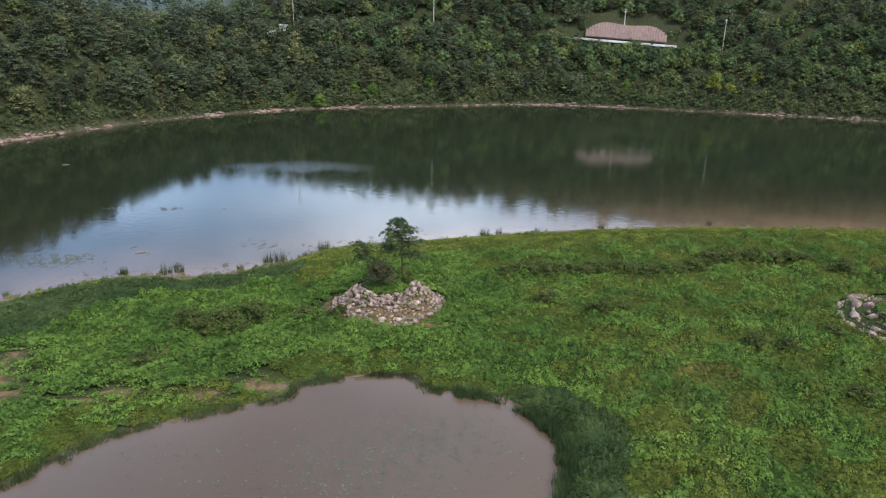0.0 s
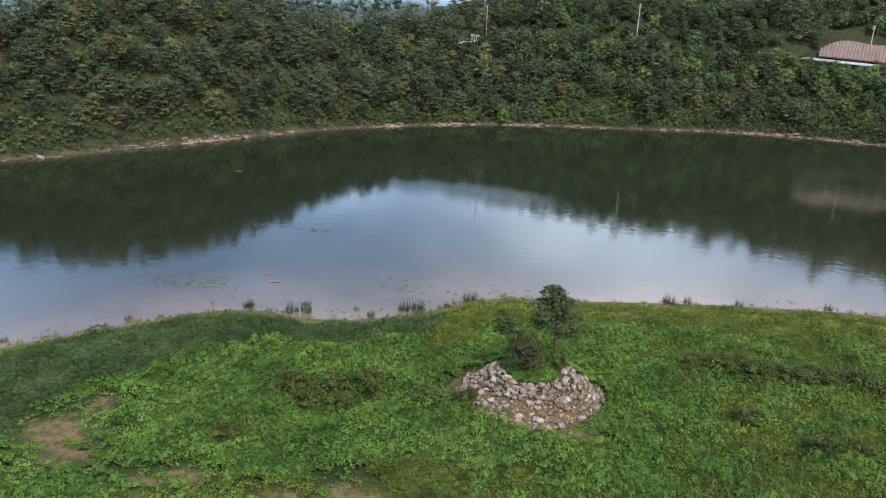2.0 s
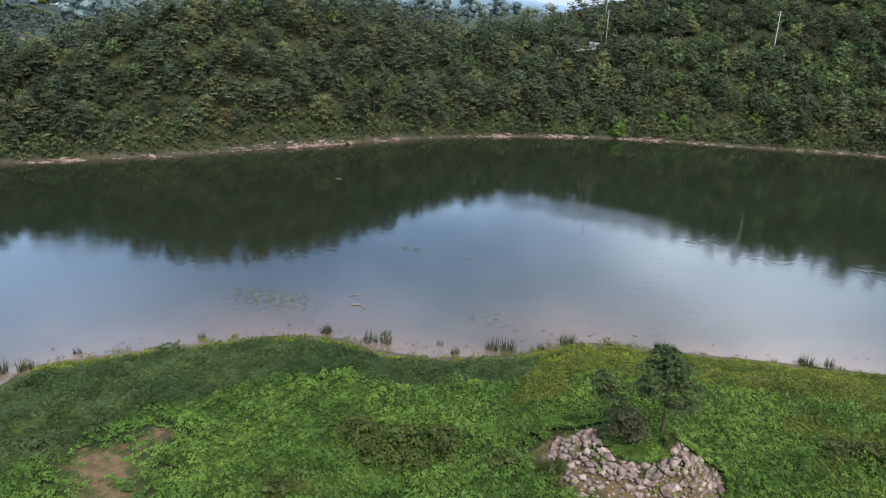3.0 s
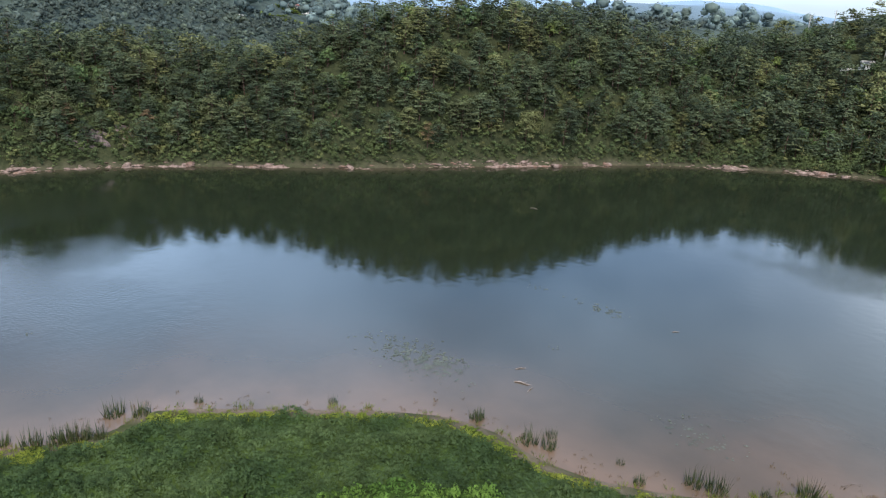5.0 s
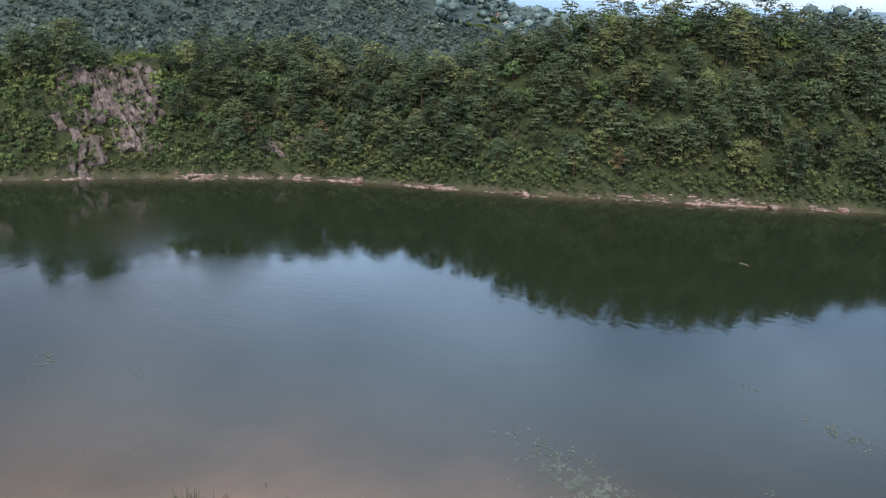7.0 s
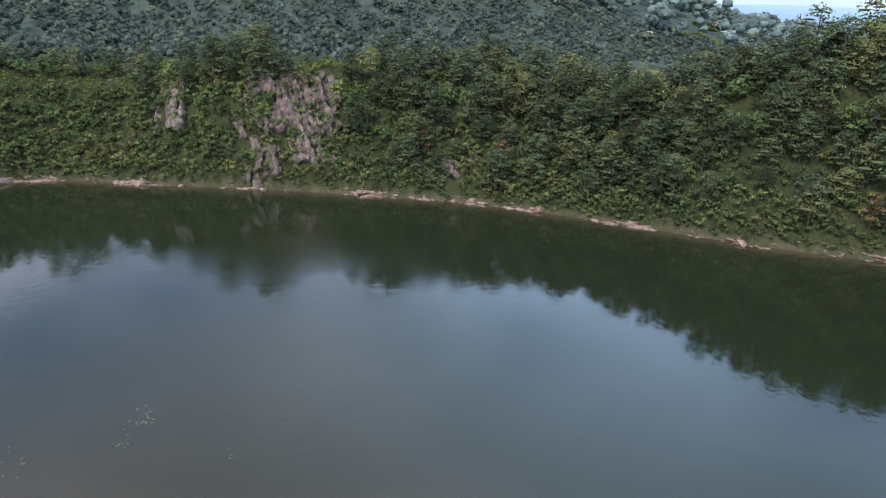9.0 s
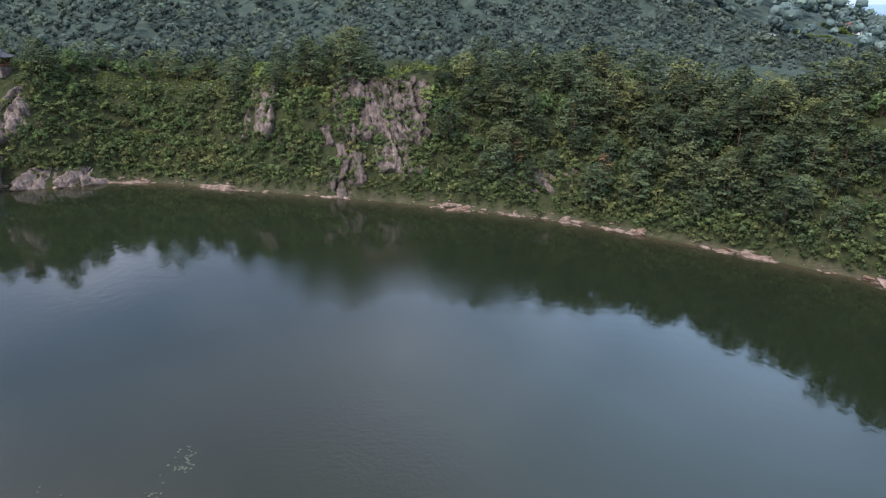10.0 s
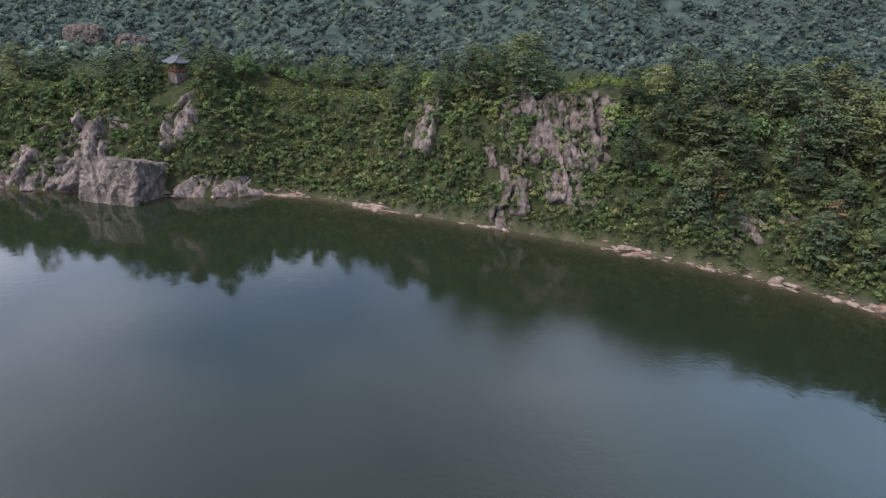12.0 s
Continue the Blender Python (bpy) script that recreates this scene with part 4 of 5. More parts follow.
def build_meadow():
    """Herbs, grasses and sedge: a lumpy cover of broad tufts, with small leaves and blades over it."""
    r = np.random.RandomState(41)

    def growth(x, y):
        """What grows there (0: nothing), how high it stands, and its slope."""
        z, df, dn, dp, lake, pond, side = terrain(x, y, True)
        n = len(x)
        edge = 0.2 + 1.3 * np.abs(sway(x, y, 5, 17)) + 0.8 * np.abs(sway(x, y, 1.7, 37))
        rm, rb = np.hypot(x - MOUND[0], y - MOUND[1]), np.hypot(x - MOUND_B[0], y - MOUND_B[1])
        stones = ((rm < 8.9) & (rm > 3.4) & (y < MOUND[1] + 3.0)) | ((rb < 10.8) & (rb > 5.5))
        bald = bare_at(x, y) + 0.6 * sway(x, y, 2.2, 16) * (bare_at(x, y) > 0.08)
        keep = in_view(x, y) & ~lake & ~pond & ~side & (dn > edge) & (dp > 0.15 + 0.5 * np.abs(sway(x, y, 3, 15)))
        keep &= ~(stones & (r.rand(n) < 0.9)) & (r.rand(n) > 1.25 * bald)
        ragged = 0.35 * r.randn(n)
        band = np.interp(x, (-66, -58, -49, -42, -18, -12), (23, 19, 15, 9.5, 10, 0)) + 1.2 * sway(x, y, 9, 18) + ragged
        kind = np.full(n, 1)                                        # 1 herbs
        wild = ease((x - 4 + 5 * sway(x, y, 20, 19) + 3 * ragged) / 14)
        kind[(wild > 0.5) & (sway(x, y, 11, 21) + 0.5 * sway(x, y, 4, 27) + ragged < 0.1)] = 2   # 2 rough meadow grass
        kind[(dn < band)] = 3                                       # 3 sedge
        kind[(x > -22) & (dn < 12 + 3 * sway(x, y, 12, 20) + ragged)] = 2
        kind[(x > -22) & (dn < 10 + 3 * sway(x, y, 12, 20) + ragged) & (sway(x, y, 6, 29) + ragged > -0.2)] = 4
        kind[dn < 2.6 + 1.4 * sway(x, y, 8, 22) + ragged] = 4       # 4 pale fringe
        kind[(dp < 6.5 + 1.5 * sway(x, y, 8, 23) + ragged) & (x > 3) & (y < 73)] = 3
        kind[(dp < 2.4 + 1.4 * sway(x, y, 7, 24) + ragged) & ((x < 3) | (y > 73))] = 2
        kind[(dp < 5.5 + ragged) & (dp > 2.6) & (x < -4) & (sway(x, y, 16, 26) > 0.1)] = 2
        kind[~keep] = 0
        tall = np.array([0, 1.0, 0.7, 0.9, 0.4])[kind] * np.clip(0.85 + 0.45 * sway(x, y, 9, 25), 0.3, 1.6) * ease(0.3 + np.minimum(dn, dp) / 4) * (1 - 0.8 * ease(2.2 * bare_at(x, y)))
        tall = tall * np.where(kind == 1, 1 + 0.9 * ease((sway(x, y, 9, 33) + 0.4 * sway(x, y, 3, 34) - 0.55) * 2.5), 1.0)
        tall = tall * (1 - 0.7 * ease((7.5 - rm) / 2))
        big, gx, gy = lumps(x, y, 2.7, 46)
        fine, hx, hy = lumps(x, y, 0.90, 47)
        nor = np.stack([tall * (0.5 * gx + 2.0 * hx), tall * (0.5 * gy + 2.0 * hy), np.full(n, 0.8)], 1)
        bush = ease((fine - 0.12) * 2.0)
        return kind, z + 0.02 + tall * 0.45 * big, tall * (0.10 + 0.95 * fine), nor, bush

    step = 0.44
    x, y, f = sheet(np.arange(-94, 118, step), np.arange(48, 143, step))
    f = f[in_view(x[f[:, 0]], y[f[:, 0]])]
    used, inv = np.unique(f, return_inverse=True)
    x, y = x[used] + (r.rand(len(used)) - 0.5) * step * 0.7, y[used] + (r.rand(len(used)) - 0.5) * step * 0.7
    f = inv.reshape(f.shape)
    cover_kind, z, tall, nor, bush = growth(x, y)
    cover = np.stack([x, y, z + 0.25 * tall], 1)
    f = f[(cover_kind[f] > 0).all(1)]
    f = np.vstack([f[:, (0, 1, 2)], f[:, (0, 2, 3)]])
    x, y = -94 + 212 * r.rand(1550000), 48 + 95 * r.rand(1550000)
    seen = in_view(x, y)
    x, y = x[seen], y[seen]
    few = r.rand(len(x)) < np.interp(y, (48, 95, 143), (1.0, 0.85, 0.62))
    x, y = x[few], y[few]
    kind, z, tall, nor, bush = growth(x, y)
    kind[r.rand(len(x)) > 0.06 + 0.94 * bush] = 0
    xyz = np.stack([x, y, z + tall * (0.75 + 0.3 * r.rand(len(x)))], 1)
    size = np.array([0, 0.125, 0.115, 0.110, 0.110])[kind] * (0.8 + 0.5 * r.rand(len(x)))
    sets = {1: (HERB, "leafy_herbs", "waist-high bright green leafy herbs in a thick stand"),
            2: (MEADOW, "meadow_grass", "rough yellowish-green meadow grass"),
            3: (SEDGE, "sedge_stand", "tall blue-green sedge along the banks"),
            4: (FRINGE, "fringe_grass", "short yellow-green grass at the water's edge")}
    # cover sheet under the leaves; its dark colour stands in for shade in the gaps
    tagged(new("low_growth", mesh_of("low_growth", cover[f].reshape(-1, 3), np.arange(f.size).reshape(-1, 3), STEMS_SHADED)), "dense stems and lower leaves beneath the herbs, shade painted into their dull green", "grass", kind="stuff")
    for k, (mat, name, label) in sets.items():
        at = kind == k
        pieces = [leaves(r, xyz[at], nor[at], size[at], 0.8, 0.22)]
        if k in (3, 4):
            i = np.nonzero(at)[0][::10]
            pieces.append(spread([tussock(445 + q, 5, 0.2, 0.6 if k == 3 else 0.35, 0.05, 0.5) for q in range(6)], xyz[i] - (0, 0, 0.2), 0.6 + 0.6 * r.rand(len(i)), r.rand(len(i)) * 6.28, r.randint(0, 6, len(i))))
        tagged(new(name, mesh_of(name, *merged(pieces), mat)), label, "grass", kind="stuff")


def build_margins():
    """Blades and tufts that lean over the water's edge, thick along the pond, sparse along the lake."""
    r = np.random.RandomState(48)
    short = [tussock(610 + i, 12, 0.35, 0.55, 0.06, 0.7) for i in range(5)]
    tall = [tussock(620 + i, 14, 0.4, 1.25, 0.07, 0.4) for i in range(5)]
    for name, line, count, wide, mat, label in (("pond_margin_grass", POND_LINE, 5200, 0.8, SEDGE, "ragged green sedge leaning over the pond's edge"),
                                                ("withered_margin_grass", POND_LINE, 2600, 1.1, RUST, "reddish-brown withered grass along the pond's edge"),
                                                ("lake_margin_grass", NEAR_LINE, 3000, 0.9, FRINGE, "yellow-green tufts along the muddy lake edge")):
        seg = np.hypot(*np.diff(line[:, :2], axis=0).T)
        run = np.concatenate([[0], np.cumsum(seg)])
        d = r.rand(count) * run[-1]
        x, y = np.interp(d, run, line[:, 0]) + wide * r.randn(count), np.interp(d, run, line[:, 1]) + wide * r.randn(count)
        z, df, dn, dp, lake, pond, side = terrain(x, y, True)
        east = (x > 3) & (y < 74)
        if line is POND_LINE:
            ok = (~pond | (dp < 0.5 + 0.5 * np.abs(sway(x, y, 3, 71)))) & (dp < 3) & (sway(x, y, 6, 72) > (-0.3 if mat is SEDGE else 0.15)) & (y > 48)
            ok &= (mat is SEDGE) | ~east
        else:
            ok = (~lake | (dn < 0.8)) & (dn < 2.5) & (sway(x, y, 5, 73) > 0.0) & in_view(x, y)
        x, y, z, east = x[ok], y[ok], np.maximum(z[ok], 0.0), east[ok]
        size = (0.6 + 0.7 * r.rand(len(x))) * (0.7 if mat is RUST else 1.0)
        pick = r.randint(0, 5, len(x)) + np.where(east & (mat is SEDGE), 5, 0)
        tagged(new(name, mesh_of(name, *spread(short + tall, np.stack([x, y, z], 1), size, r.rand(len(x)) * 6.28, pick), mat)), label, "grass", kind="stuff")


def build_shrubs():
    shapes = [broadleaf(460 + i, 2.4, 10, 75, 0.13, 0.62, 0.12) for i in range(3)]
    firsts = {}
    r = np.random.RandomState(42)
    for mat, places, label, group in ((OLIVE, SHRUBS, "rounded olive-green shrub standing in the meadow", "meadow shrubs"),
                                      (OLIVE, [(px + dx, py + dy, sc) for px, py in ROW for dx, dy, sc in ((0, 0, 1.35), (2.0, 1.2, 1.15))], "dark green shrub in a row across the meadow", "shrub row")):
        for n, (x, y, s) in enumerate(places):
            k = (group, n % 3)
            m = pose(x, y, ground_at(x, y) - 0.1, 0, 0, 137 * n)
            if k not in firsts:
                w, c = shapes[n % 3]
                firsts[k] = e = new("shrub")
                part("stems", mesh_of("stems", *w, BARK), e)
                part("foliage", mesh_of("foliage", *c, mat), e)
                tagged(e, label, "shrub", group)
                e.matrix_basis = m
            else:
                e = copy_thing(firsts[k], m)
            e.scale = (s * 1.15, s * 1.15, s * (0.8 + 0.25 * r.rand()) * (0.8 if group == "shrub row" else 0.95))


REEDS = [(-45, 111.2, 1.1), (-44, 114, 0.7), (-36, 115, 0.5), (-33, 113.4, 0.7), (-29, 117.3, 1.15), (-27, 118, 1.2), (-23, 120.5, 0.6), (-20, 123.6, 1.2), (-8, 128.6, 0.9),
         (11, 133.4, 1.1), (14, 134.6, 0.8), (22, 136, 0.7), (-52, 110.5, 0.8), (-66, 101, 0.6), (-77, 90, 0.6), (-81, 82, 1.25), (-79, 84.2, 1.1), (-81, 73.5, 1.2), (-80, 75.5, 1.1),
         (-79, 77.6, 1.25), (-78, 79, 1.0), (-83.5, 71.5, 0.9), (-52, 111, 0.8), (-43, 112, 1.0), (36, 139, 0.8), (-79.5, 76.6, 1.1), (60, 142, 0.8), (-39.5, 57.5, 0.8), (-37, 60, 0.7), (13.4, 61, 0.7)]


def build_reeds():
    shapes = [mesh_of("reeds", *tussock(470 + i, 90, 0.85, 2.1, 0.075, 0.16, 0.25), REED) for i in range(4)]
    for n, (x, y, s) in enumerate(REEDS):
        ob = new("reed_clump", shapes[n % 4])
        ob.matrix_basis = pose(x, y, max(ground_at(x, y), -0.3), 0, 0, 77 * n) @ Matrix.Diagonal((s, s, s * 0.9, 1))
        tagged(ob, "clump of upright green reeds standing in the shallows", "reeds", "reed clumps along the bank")
    # small dead tufts on the mud
    r = np.random.RandomState(43)
    i = r.randint(12, len(NEAR_LINE) - 16, 420)
    x, y = NEAR_LINE[i, 0] + r.randn(420) * 2.6, NEAR_LINE[i, 1] + r.randn(420) * 2.2
    z, df, dn, dp, lake, pond, side = terrain(x, y)
    ok = lake & (dn < 5)
    x, y, z = x[ok], y[ok], z[ok]
    shapes = [tussock(480 + j, 9, 0.2, 0.35, 0.07, 0.6) for j in range(4)]
    v, f = spread(shapes, np.stack([x, y, np.maximum(z, -0.05)], 1), 0.5 + 0.9 * r.rand(len(x)), r.rand(len(x)) * 6.28, r.randint(0, 4, len(x)))
    tagged(new("mud_tufts", mesh_of("mud_tufts", v, f, RUST)), "small brown tufts scattered over the wet mud", "plants", kind="stuff")


def build_lilies():
    r = np.random.RandomState(44)
    a = np.arange(6) * 1.0472
    hexagon = np.stack([np.cos(a), np.sin(a), 0.03 * np.cos(3 * a)], 1) * 0.16
    shapes = [(hexagon * (0.8 + 0.1 * i), np.array([[0, 1, 2, 3], [0, 3, 4, 5]])) for i in range(4)]
    beds = {"lake_lily_pads": (0.02, [(-67, 116.3, 3.4, 1.9, 900), (-63.5, 117.6, 1.8, 1.3, 300), (-72, 117.5, 2.0, 0.8, 40), (-58, 149, 1.8, 0.8, 160), (-62, 149.5, 1.2, 0.5, 20), (-77, 115, 0.8, 0.8, 18),
                                      (-71, 149, 1.5, 0.6, 22), (-32, 126, 2.6, 1.3, 170), (-118, 73, 1.1, 0.7, 90), (-114, 71, 0.8, 0.5, 14), (-111, 61.5, 2.2, 0.9, 26), (-56, 132, 0.5, 0.4, 8), (-109, 82, 0.4, 0.4, 6)]),
            "pond_lily_pads": (0.07, [(-4, 61, 5.5, 3.2, 1300), (0, 64, 4.5, 2.2, 500), (-9, 57, 6, 2.5, 700), (-25, 61.5, 5.0, 1.6, 170), (-15, 62, 4.5, 2.0, 130), (-3, 68, 4.0, 1.2, 60), (-20, 56, 6, 2, 120), (6, 66, 3, 1.5, 40)])}
    for name, (level, patches) in beds.items():
        pts = np.vstack([np.stack([cx + sx * r.randn(n), cy + sy * r.randn(n), np.full(n, level) + r.rand(n) * 0.012], 1) for cx, cy, sx, sy, n in patches])
        *_, dp, lake, pond, side = terrain(pts[:, 0], pts[:, 1])
        pts = pts[(pond & (dp > 1)) if name.startswith("pond") else lake]
        knot = sway(pts[:, 0], pts[:, 1], 2.4, 45) + 0.25 * r.randn(len(pts)) > -0.05
        pts = pts[knot]
        v, f = spread(shapes, pts, (0.4 if name.startswith("pond") else 0.7) + 0.5 * r.rand(len(pts)), r.rand(len(pts)) * 6.28, r.randint(0, 4, len(pts)))
        tagged(new(name, mesh_of(name, v, f, LILY)), "pale green floating leaves in loose rafts", "water plants", kind="stuff")


def build_driftwood():
    for n, (x, y, s, a) in enumerate(((-53, 121, 2.4, 20), (-55.5, 124, 1.6, 60), (-51.5, 120.4, 1.4, 100), (-100, 190, 2.2, 10), (-46, 150, 1.2, 50))):
        r = np.random.RandomState(500 + n)
        pts = [(-0.5, 0, 0), (-0.15, 0.05, 0.04), (0.2, -0.03, 0.02), (0.5, 0.08, -0.02)]
        pieces = [tube(pts, [0.035, 0.04, 0.03, 0.012], 6), tube([(0.0, 0.0, 0.02), (0.15, 0.2, 0.08)], [0.02, 0.008], 5), tube([(0.2, 0, 0.02), (0.38, -0.16, 0.06)], [0.018, 0.006], 5)]
        v, f = merged(pieces)
        ob = new("driftwood", mesh_of("driftwood", v * s, f, DEAD))
        ob.matrix_basis = pose(x, y, 0.02, 0, 0, a)
        tagged(ob, "grey dead branch lying in the shallow water", "driftwood", "drifting branches")


build_shrubs()
build_margins()
build_reeds()
build_lilies()
build_driftwood()

# ---- built things ----


def box(name, size, mat, parent, at=(0, 0, 0), turn=(0, 0, 0), bevel=0.02, label=""):
    bm = bmesh.new()
    bmesh.ops.create_cube(bm, size=1.0, matrix=Matrix.Diagonal((*size, 1)))
    bmesh.ops.bevel(bm, geom=bm.edges[:], offset=min(bevel, min(size) * 0.3), segments=1, affect="EDGES")
    return part(name, from_bm(name, bm, mat), parent, label, pose(*at, *turn))


def post(name, height, r0, r1, mat, parent, at, sides=10, label=""):
    v, f = tube([(0, 0, 0), (0, 0, height * 0.5), (0, 0, height)], [r0, (r0 + r1) / 2, r1], sides)
    bm = bmesh.new()
    vs = [bm.verts.new(q) for q in v]
    for q in f:
        bm.faces.new([vs[i] for i in q])
    bm.faces.new(vs[:sides][::-1])
    bm.faces.new(vs[-sides:])
    return part(name, from_bm(name, bm, mat), parent, label, pose(*at))


def hipped_roof(a, b, ridge, tall, lift):
    """A tiled roof with curved slopes, upswept corners and a short ridge, 0.2 m thick."""
    bm = bmesh.new()
    rows, per = 7, 8
    rings = []
    for under in (0.0, -0.2):
        for i in range(rows):
            u = i / (rows - 1)
            la, lb = a + (ridge - a) * u, b * (1 - u) + 0.06 * u
            ring = []
            for side in range(4):
                for k in range(per):
                    s = -1 + 2 * k / per
                    x, y = ((s * la, -lb), (la, s * lb), (-s * la, lb), (-la, -s * lb))[side]
                    z = tall * (0.62 * u + 0.38 * u * u) + lift * (1 - u) ** 2 * abs(s) ** 3 + under
                    ring.append(bm.verts.new((x, y, z)))
            rings.append(ring)
    n = 4 * per

    def strip(p, q, flip=False):
        for k in range(n):
            f = [p[k], p[(k + 1) % n], q[(k + 1) % n], q[k]]
            bm.faces.new(f[::-1] if flip else f)
    for i in range(rows - 1):
        strip(rings[i], rings[i + 1])
        strip(rings[rows + i], rings[rows + i + 1], True)
    strip(rings[0], rings[rows], True)
    bm.faces.new(rings[rows - 1])
    bm.faces.new(rings[-1][::-1])
    return bm


def build_pavilion():
    x, y = -246.0, 4.3
    z = ground_at(x, y)
    e = new("pavilion")
    e.matrix_basis = pose(x, y, z + 0.7, 0, 0, 62) @ Matrix.Scale(0.70, 4)
    tagged(e, "open timber pavilion with a curved grey tiled roof on the bluff", "pavilion")
    box("stone_base", (5.8, 4.6, 3.6), ROCK, e, (0, 0, -1.05), bevel=0.06)
    box("deck", (5.4, 4.2, 0.16), REDWOOD, e, (0, 0, 1.35))
    for i in range(4):
        for j in range(3):
            if i in (0, 3) or j in (0, 2):
                post("column", 3.5, 0.13, 0.12, REDWOOD, e, (-2.4 + 1.6 * i, -1.8 + 1.8 * j, 0.7))
    for sy in (-2.05, 2.05):
        for h in (1.75, 2.1):
            box("rail", (5.2, 0.08, 0.08), REDWOOD, e, (0, sy, h))
    for sx in (-2.65, 2.65):
        for h in (1.75, 2.1):
            box("rail", (0.08, 4.1, 0.08), REDWOOD, e, (sx, 0, h))
    for sy in (-1.8, 1.8):
        box("beam", (5.6, 0.18, 0.26), REDWOOD, e, (0, sy, 4.05))
    for sx in (-2.4, 2.4):
        box("beam", (0.18, 4.4, 0.26), REDWOOD, e, (sx, 0, 4.05))
    roof = part("roof", from_bm("roof", hipped_roof(4.0, 3.2, 1.7, 2.3, 0.55), TILE), e, "grey tiled roof with upswept corners", pose(0, 0, 4.2))
    box("ridge", (3.7, 0.3, 0.42), TILE, roof, (0, 0, 2.35), bevel=0.08)
    for sx in (-1, 1):
        for sy in (-1, 1):
            v, f = tube([(1.7 * sx, 0.06 * sy, 2.3), (2.7 * sx, 1.45 * sy, 1.1), (3.4 * sx, 2.4 * sy, 0.55), (4.0 * sx, 3.2 * sy, 0.62)], [0.16, 0.14, 0.13, 0.12], 6)
            part("hip_ridge", mesh_of("hip_ridge", v, f, TILE), roof)


def build_slope_wall():
    """The cut above the road: a leaning sprayed slope in panels, the road shelf and its rail."""
    e = new("retaining_wall")
    a, b = Vector((77, 359.5, ground_at(77, 359.5))), Vector((114, 348, ground_at(114, 348)))
    way = (b - a)
    turn = math.degrees(math.atan2(way.y, way.x))
    e.matrix_basis = pose(*a, 0, 0, turn)
    tagged(e, "pinkish sprayed cut slope above the lakeside road", "retaining wall")
    n = 30
    long = way.length / n
    fall = (b.z - a.z) / n
    for i in range(n):
        u = (i + 0.5) / n
        h = (9.6 + 0.8 * math.sin(9 * u)) * (1 - 0.6 * abs(2 * u - 1) ** 4)
        x, y = a.x + way.x * u, a.y + way.y * u
        nx, ny = -way.y / way.length, way.x / way.length
        rise = 44.0
        c, s = math.cos(radians(rise)), math.sin(radians(rise))
        box("panel", (long - 0.10, 0.8, h), NET, e, (long * (i + 0.5), 0.9 + h * 0.5 * c - 2.2 * s, fall * (i + 0.5) + h * 0.5 * s + 2.2 * c), (rise - 90, 0, 0), 0.05)
    road = new("road", None)
    road.matrix_basis = pose(*a, 0, 0, turn)
    tagged(road, "narrow pale concrete road along the hillside", "road", kind="structure")
    box("roadway", (way.length + 18, 3.6, 0.9), CONCRETE, road, (way.length / 2 - 4, -1.2, -0.6), (0, -math.degrees(math.atan2(b.z - a.z, 38)), 0), 0.05)
    rail = new("guard_rail")
    rail.matrix_basis = pose(*a, 0, 0, turn)
    tagged(rail, "white roadside barrier above the lake", "guard rail")
    for i in range(10, n + 4):
        box("barrier_block", (long * 0.96, 0.35, 0.9), WHITE, rail, (long * (i - 4), -2.9, 0.25 + fall * (i - 4)), bevel=0.05)


def utility_pole(x, y, tall, label="grey concrete utility pole with a crossarm", antenna=False):
    e = new("utility_pole")
    e.matrix_basis = pose(x, y, ground_at(x, y) - 0.5, 0, 0, 25)
    tagged(e, label, "pole", "utility poles")
    post("pole", tall, 0.2, 0.12, CONCRETE, e, (0, 0, 0))
    for h in (0.6, 1.5):
        arm = box("crossarm", (1.8, 0.1, 0.1), STEEL, e, (0, 0.12, tall - h))
        for dx in (-0.8, -0.3, 0.3, 0.8):
            post("insulator", 0.22, 0.05, 0.04, WHITE, arm, (dx, 0, 0.05), 6)
    if antenna:
        for k in range(3):
            box("antenna_panel", (0.35, 0.15, 1.9), WHITE, e, (0.5 * math.cos(k * 2.1), 0.5 * math.sin(k * 2.1), tall - 0.4), (0, 0, k * 120), 0.04)


def small_house(x, y, turn, size, wall, roofmat, label):
    e = new("house")
    e.matrix_basis = pose(x, y, ground_at(x, y) - 0.3, 0, 0, turn)
    tagged(e, label, "house")
    w, d, h = size
    box("wall", (w, d, h), wall, e, (0, 0, h / 2))
    bm = bmesh.new()
    p = [bm.verts.new(q) for q in ((-w / 2 - 0.5, -d / 2 - 0.5, 0), (w / 2 + 0.5, -d / 2 - 0.5, 0), (w / 2 + 0.5, d / 2 + 0.5, 0), (-w / 2 - 0.5, d / 2 + 0.5, 0), (-w / 2 - 0.3, 0, d * 0.28), (w / 2 + 0.3, 0, d * 0.28))]
    for q in ((0, 1, 5, 4), (2, 3, 4, 5), (1, 2, 5), (3, 0, 4), (3, 2, 1, 0)):
        bm.faces.new([p[i] for i in q])
    part("roof", from_bm("roof", bm, roofmat), e, "", pose(0, 0, h))
    for i in range(3):
        win = box("window", (w * 0.16, 0.12, h * 0.4), WHITE, e, (-w * 0.3 + w * 0.3 * i, -d / 2 - 0.03, h * 0.55))
        box("pane", (w * 0.13, 0.06, h * 0.33), GLASS, win, (0, -0.05, 0))


def lane_wall():
    e = new("lane_barrier")
    a = Vector((-77, 345.5, 0))
    tagged(e, "white concrete barrier along a lane on the hillside", "barrier")
    for i in range(6):
        x, y = a.x + 1.7 * i, a.y + 0.75 * i
        box("barrier_block", (1.75, 0.4, 1.0), WHITE, e, (x, y, ground_at(x, y) + 0.4), (0, 0, 24), 0.05)


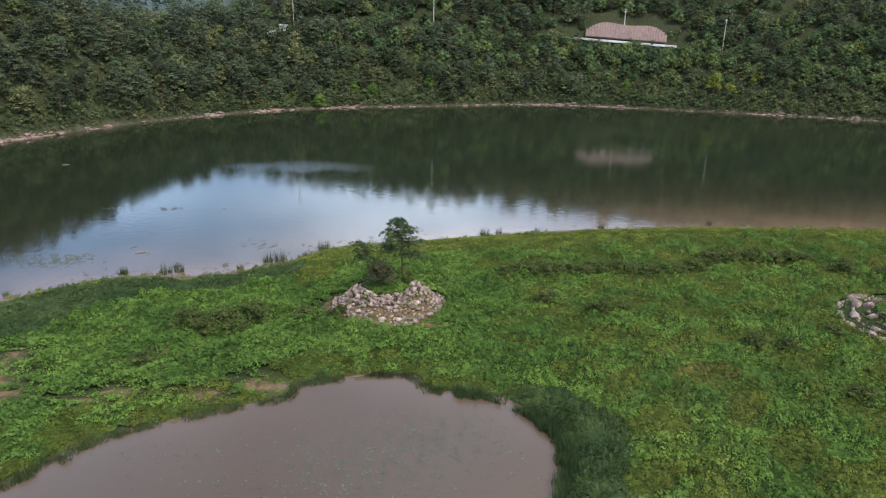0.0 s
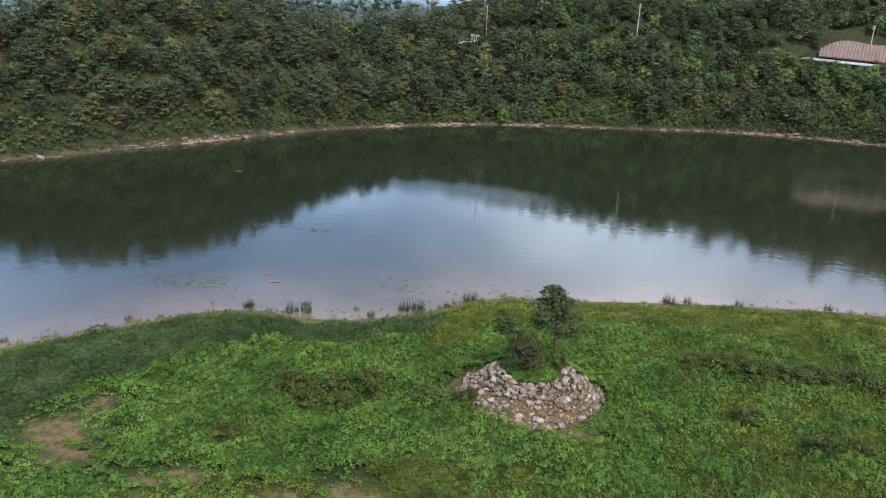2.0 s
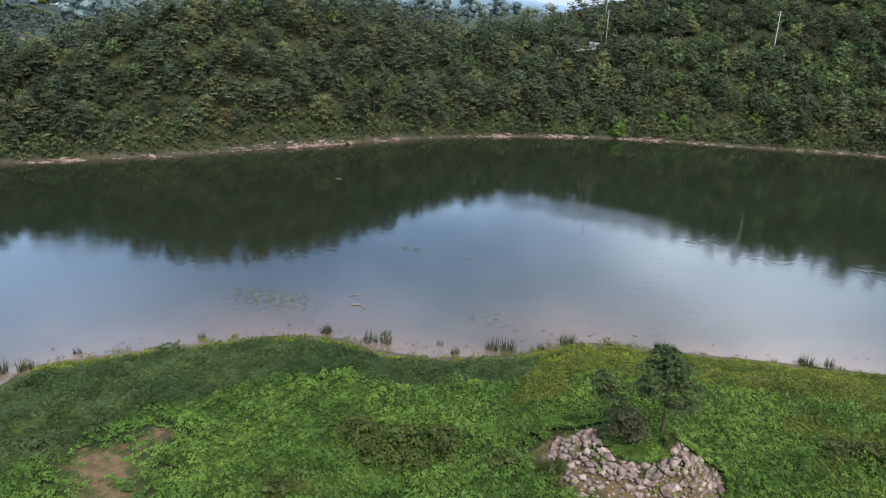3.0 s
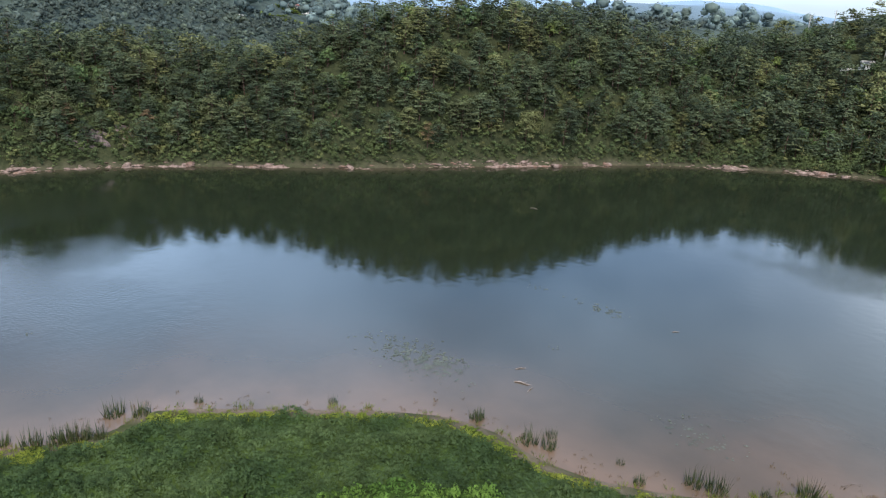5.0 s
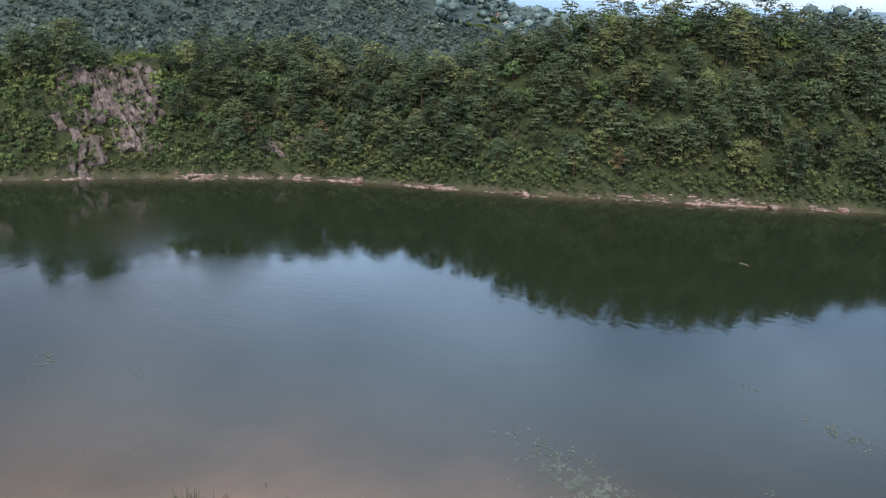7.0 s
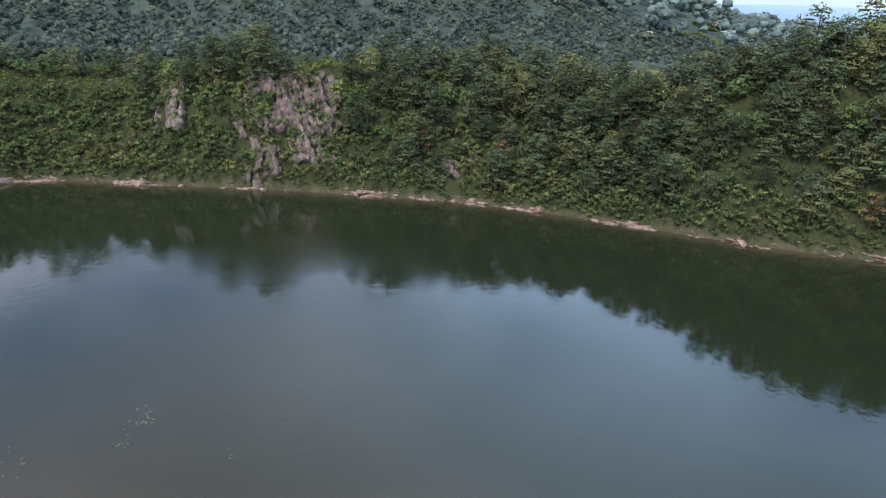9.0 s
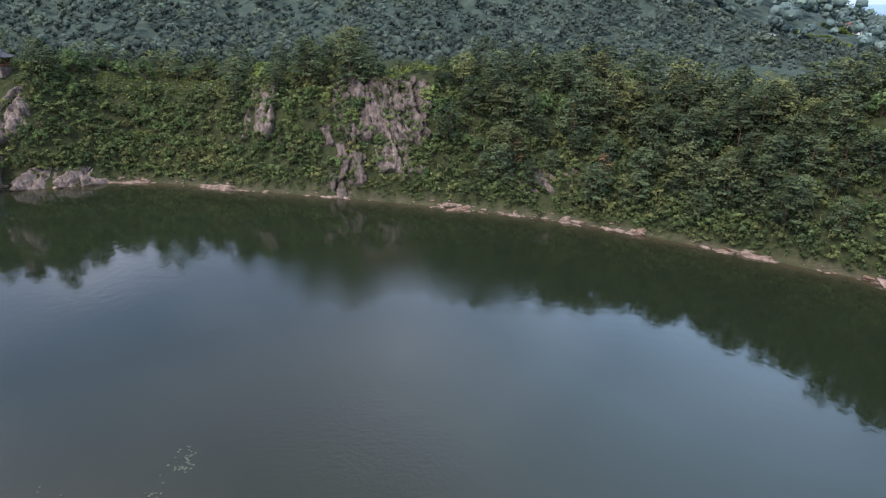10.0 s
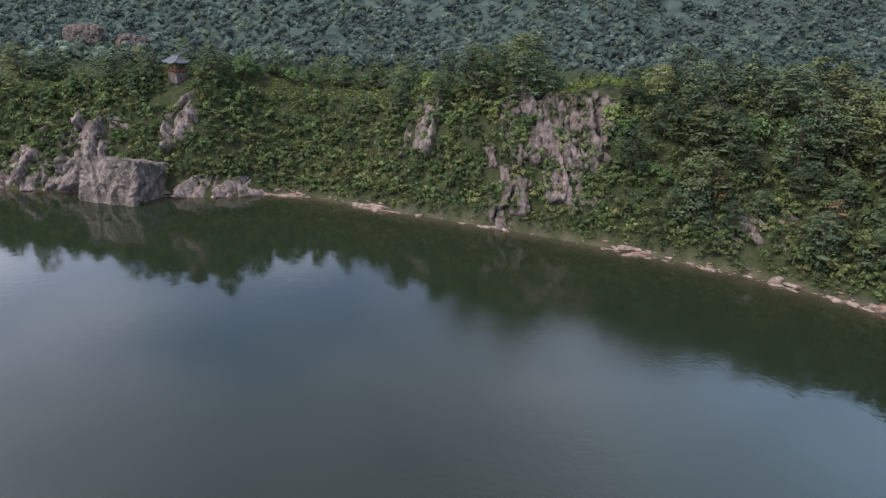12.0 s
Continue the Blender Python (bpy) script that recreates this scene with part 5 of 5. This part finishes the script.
build_pavilion()
build_slope_wall()
for spec in ((137.5, 337.5, 14), (1.5, 359.3, 14), (-65.7, 352, 14), (-96, 363, 12), (-90, 374, 12), (96, 360, 12)):
    utility_pole(*spec)
utility_pole(-69, 362, 20, "tall grey mast carrying white antenna panels", True)
small_house(-70, 348.5, 24, (3.4, 2.8, 2.4), WHITE, CONCRETE, "small white hut by the lane on the hillside")
small_house(-626, 504, 35, (13, 6, 2.6), CONCRETE, REDROOF, "farm building with a red sheet roof among fields")
small_house(-598, 500, 35, (7, 5, 2.5), WHITE, TILE, "small white farm shed beside the fields")
small_house(-516, 373.7, 40, (5, 4, 3), WHITE, WHITE, "tiny white hut on the wooded hill")
lane_wall()


def special_trees():
    """Trees that stand out: a yellow-flowering one, withered pines, a pale crown on the far hill."""
    for n, (x, y, s) in enumerate(((128, 317, 1.25), (134, 313, 0.9), (147, 318, 0.9))):
        w, c = broadleaf(520 + n, 8.5, 9, 100, 0.3, 0.36)
        tree_thing("tree", w, c, YELLOW, (x, y, ground_at(x, y) - 0.2), "tree with a yellow-green flowering crown above the shore", "tree", "flowering trees", 40 * n, s)
    for n, (x, y) in enumerate(((-150, 205), (-203, 146), (-213, 128))):
        w, c = pine(530 + n, 7.5, 9, 60, 0.9)
        tree_thing("pine_tree", w, c, RUST, (x, y, ground_at(x, y) - 0.2), "withered reddish-brown pine among the green ones", "tree", "withered pines", 50 * n)
    for n, (x, y, s) in enumerate(((-47, 301, 1.0), (-25, 312, 1.1), (0, 322, 1.0), (62, 329, 1.1), (90, 325, 0.9), (-34, 313, 0.9))):
        w, c = broadleaf(540 + n, 6.5, 9, 90, 0.28, 0.42, 0.1)
        tree_thing("tree", w, c, HERB, (x, y, ground_at(x, y) - 0.2), "bright green spreading tree draped with creeper near the shore", "tree", "creeper-covered trees", 60 * n, s)


def roadside_trees():
    """A belt of leafy trees on the slope below the road, their tops under the roadway."""
    a, b = Vector((70, 361.7)), Vector((126, 344.3))
    way = (b - a).normalized()
    down = Vector((way.y, -way.x))
    firsts = []
    r = np.random.RandomState(81)
    for n in range(26):
        p = a + (b - a) * ((n % 13 + 0.5 * (n // 13)) / 12.5) + down * (8.5 + 4.5 * (n // 13) + 0.8 * r.randn())
        q = p - down * (down.dot(p - a))
        z = ground_at(*p)
        s = min(1.15, max(0.45, (ground_at(*q) + 0.4 - z) / 6.6))
        m = pose(p.x, p.y, z - 0.2, 0, 0, 71 * n)
        if n < 3:
            w, c = broadleaf(600 + n, 7.2, 11, 70, 0.26, 0.42)
            e = tree_thing("tree", w, c, BROAD, (p.x, p.y, z - 0.2), "leafy green tree on the slope below the road", "tree", "trees below the road", 71 * n, s)
            firsts.append(e)
        else:
            e = copy_thing(firsts[n % 3], m)
            e.scale = (s, s, s)


def build_fields():
    """Crop fields: terraced patches of the far hillside, following its slope."""
    for n, (x, y, sx, sy, a) in enumerate(((-534, 426, 34, 14, 38), (-585, 474, 30, 12, 38), (-600, 486, 22, 9, 38), (-248, 108, 17, 22, 0), (-252, -32, 8, 10, 0), (70, 352, 12, 6, 0))):
        r = np.random.RandomState(560 + n)
        count = int(sx * sy * (5.0 if x > -300 else 0.5))
        u = (r.rand(count, 2) - 0.5) * (sx, sy)
        c, s = math.cos(radians(a)), math.sin(radians(a))
        px, py = x + u[:, 0] * c - u[:, 1] * s, y + u[:, 0] * s + u[:, 1] * c
        z = terrain(px, py)[0]
        size = 0.34 if x > -300 else 2.2
        v, f = leaves(r, np.stack([px, py, z + 0.35], 1), np.tile((0, 0, 1.0), (count, 1)), np.full(count, size), 0.8, 0.3)
        tagged(new("field", mesh_of("field", v, f, FIELD)), "light green open field among the woods", "field", kind="stuff")


def build_lawn():
    """Short light green grass on the plateau's edge."""
    r = np.random.RandomState(590)
    x, y = -275 + 70 * r.rand(22000), -45 + 120 * r.rand(22000)
    z, df, *_ = terrain(x, y)
    ok = lawn_strip(x, y, df)
    x, y, z = x[ok], y[ok], z[ok]
    v, f = leaves(r, np.stack([x, y, z + 0.2], 1), np.tile((0, 0, 1.0), (len(x), 1)), np.full(len(x), 0.34), 0.8, 0.4)
    tagged(new("plateau_grass", mesh_of("plateau_grass", v, f, FIELD)), "light green grass along the plateau's edge", "grass", kind="stuff")


special_trees()
roadside_trees()
build_lawn()
build_fields()
build_meadow()
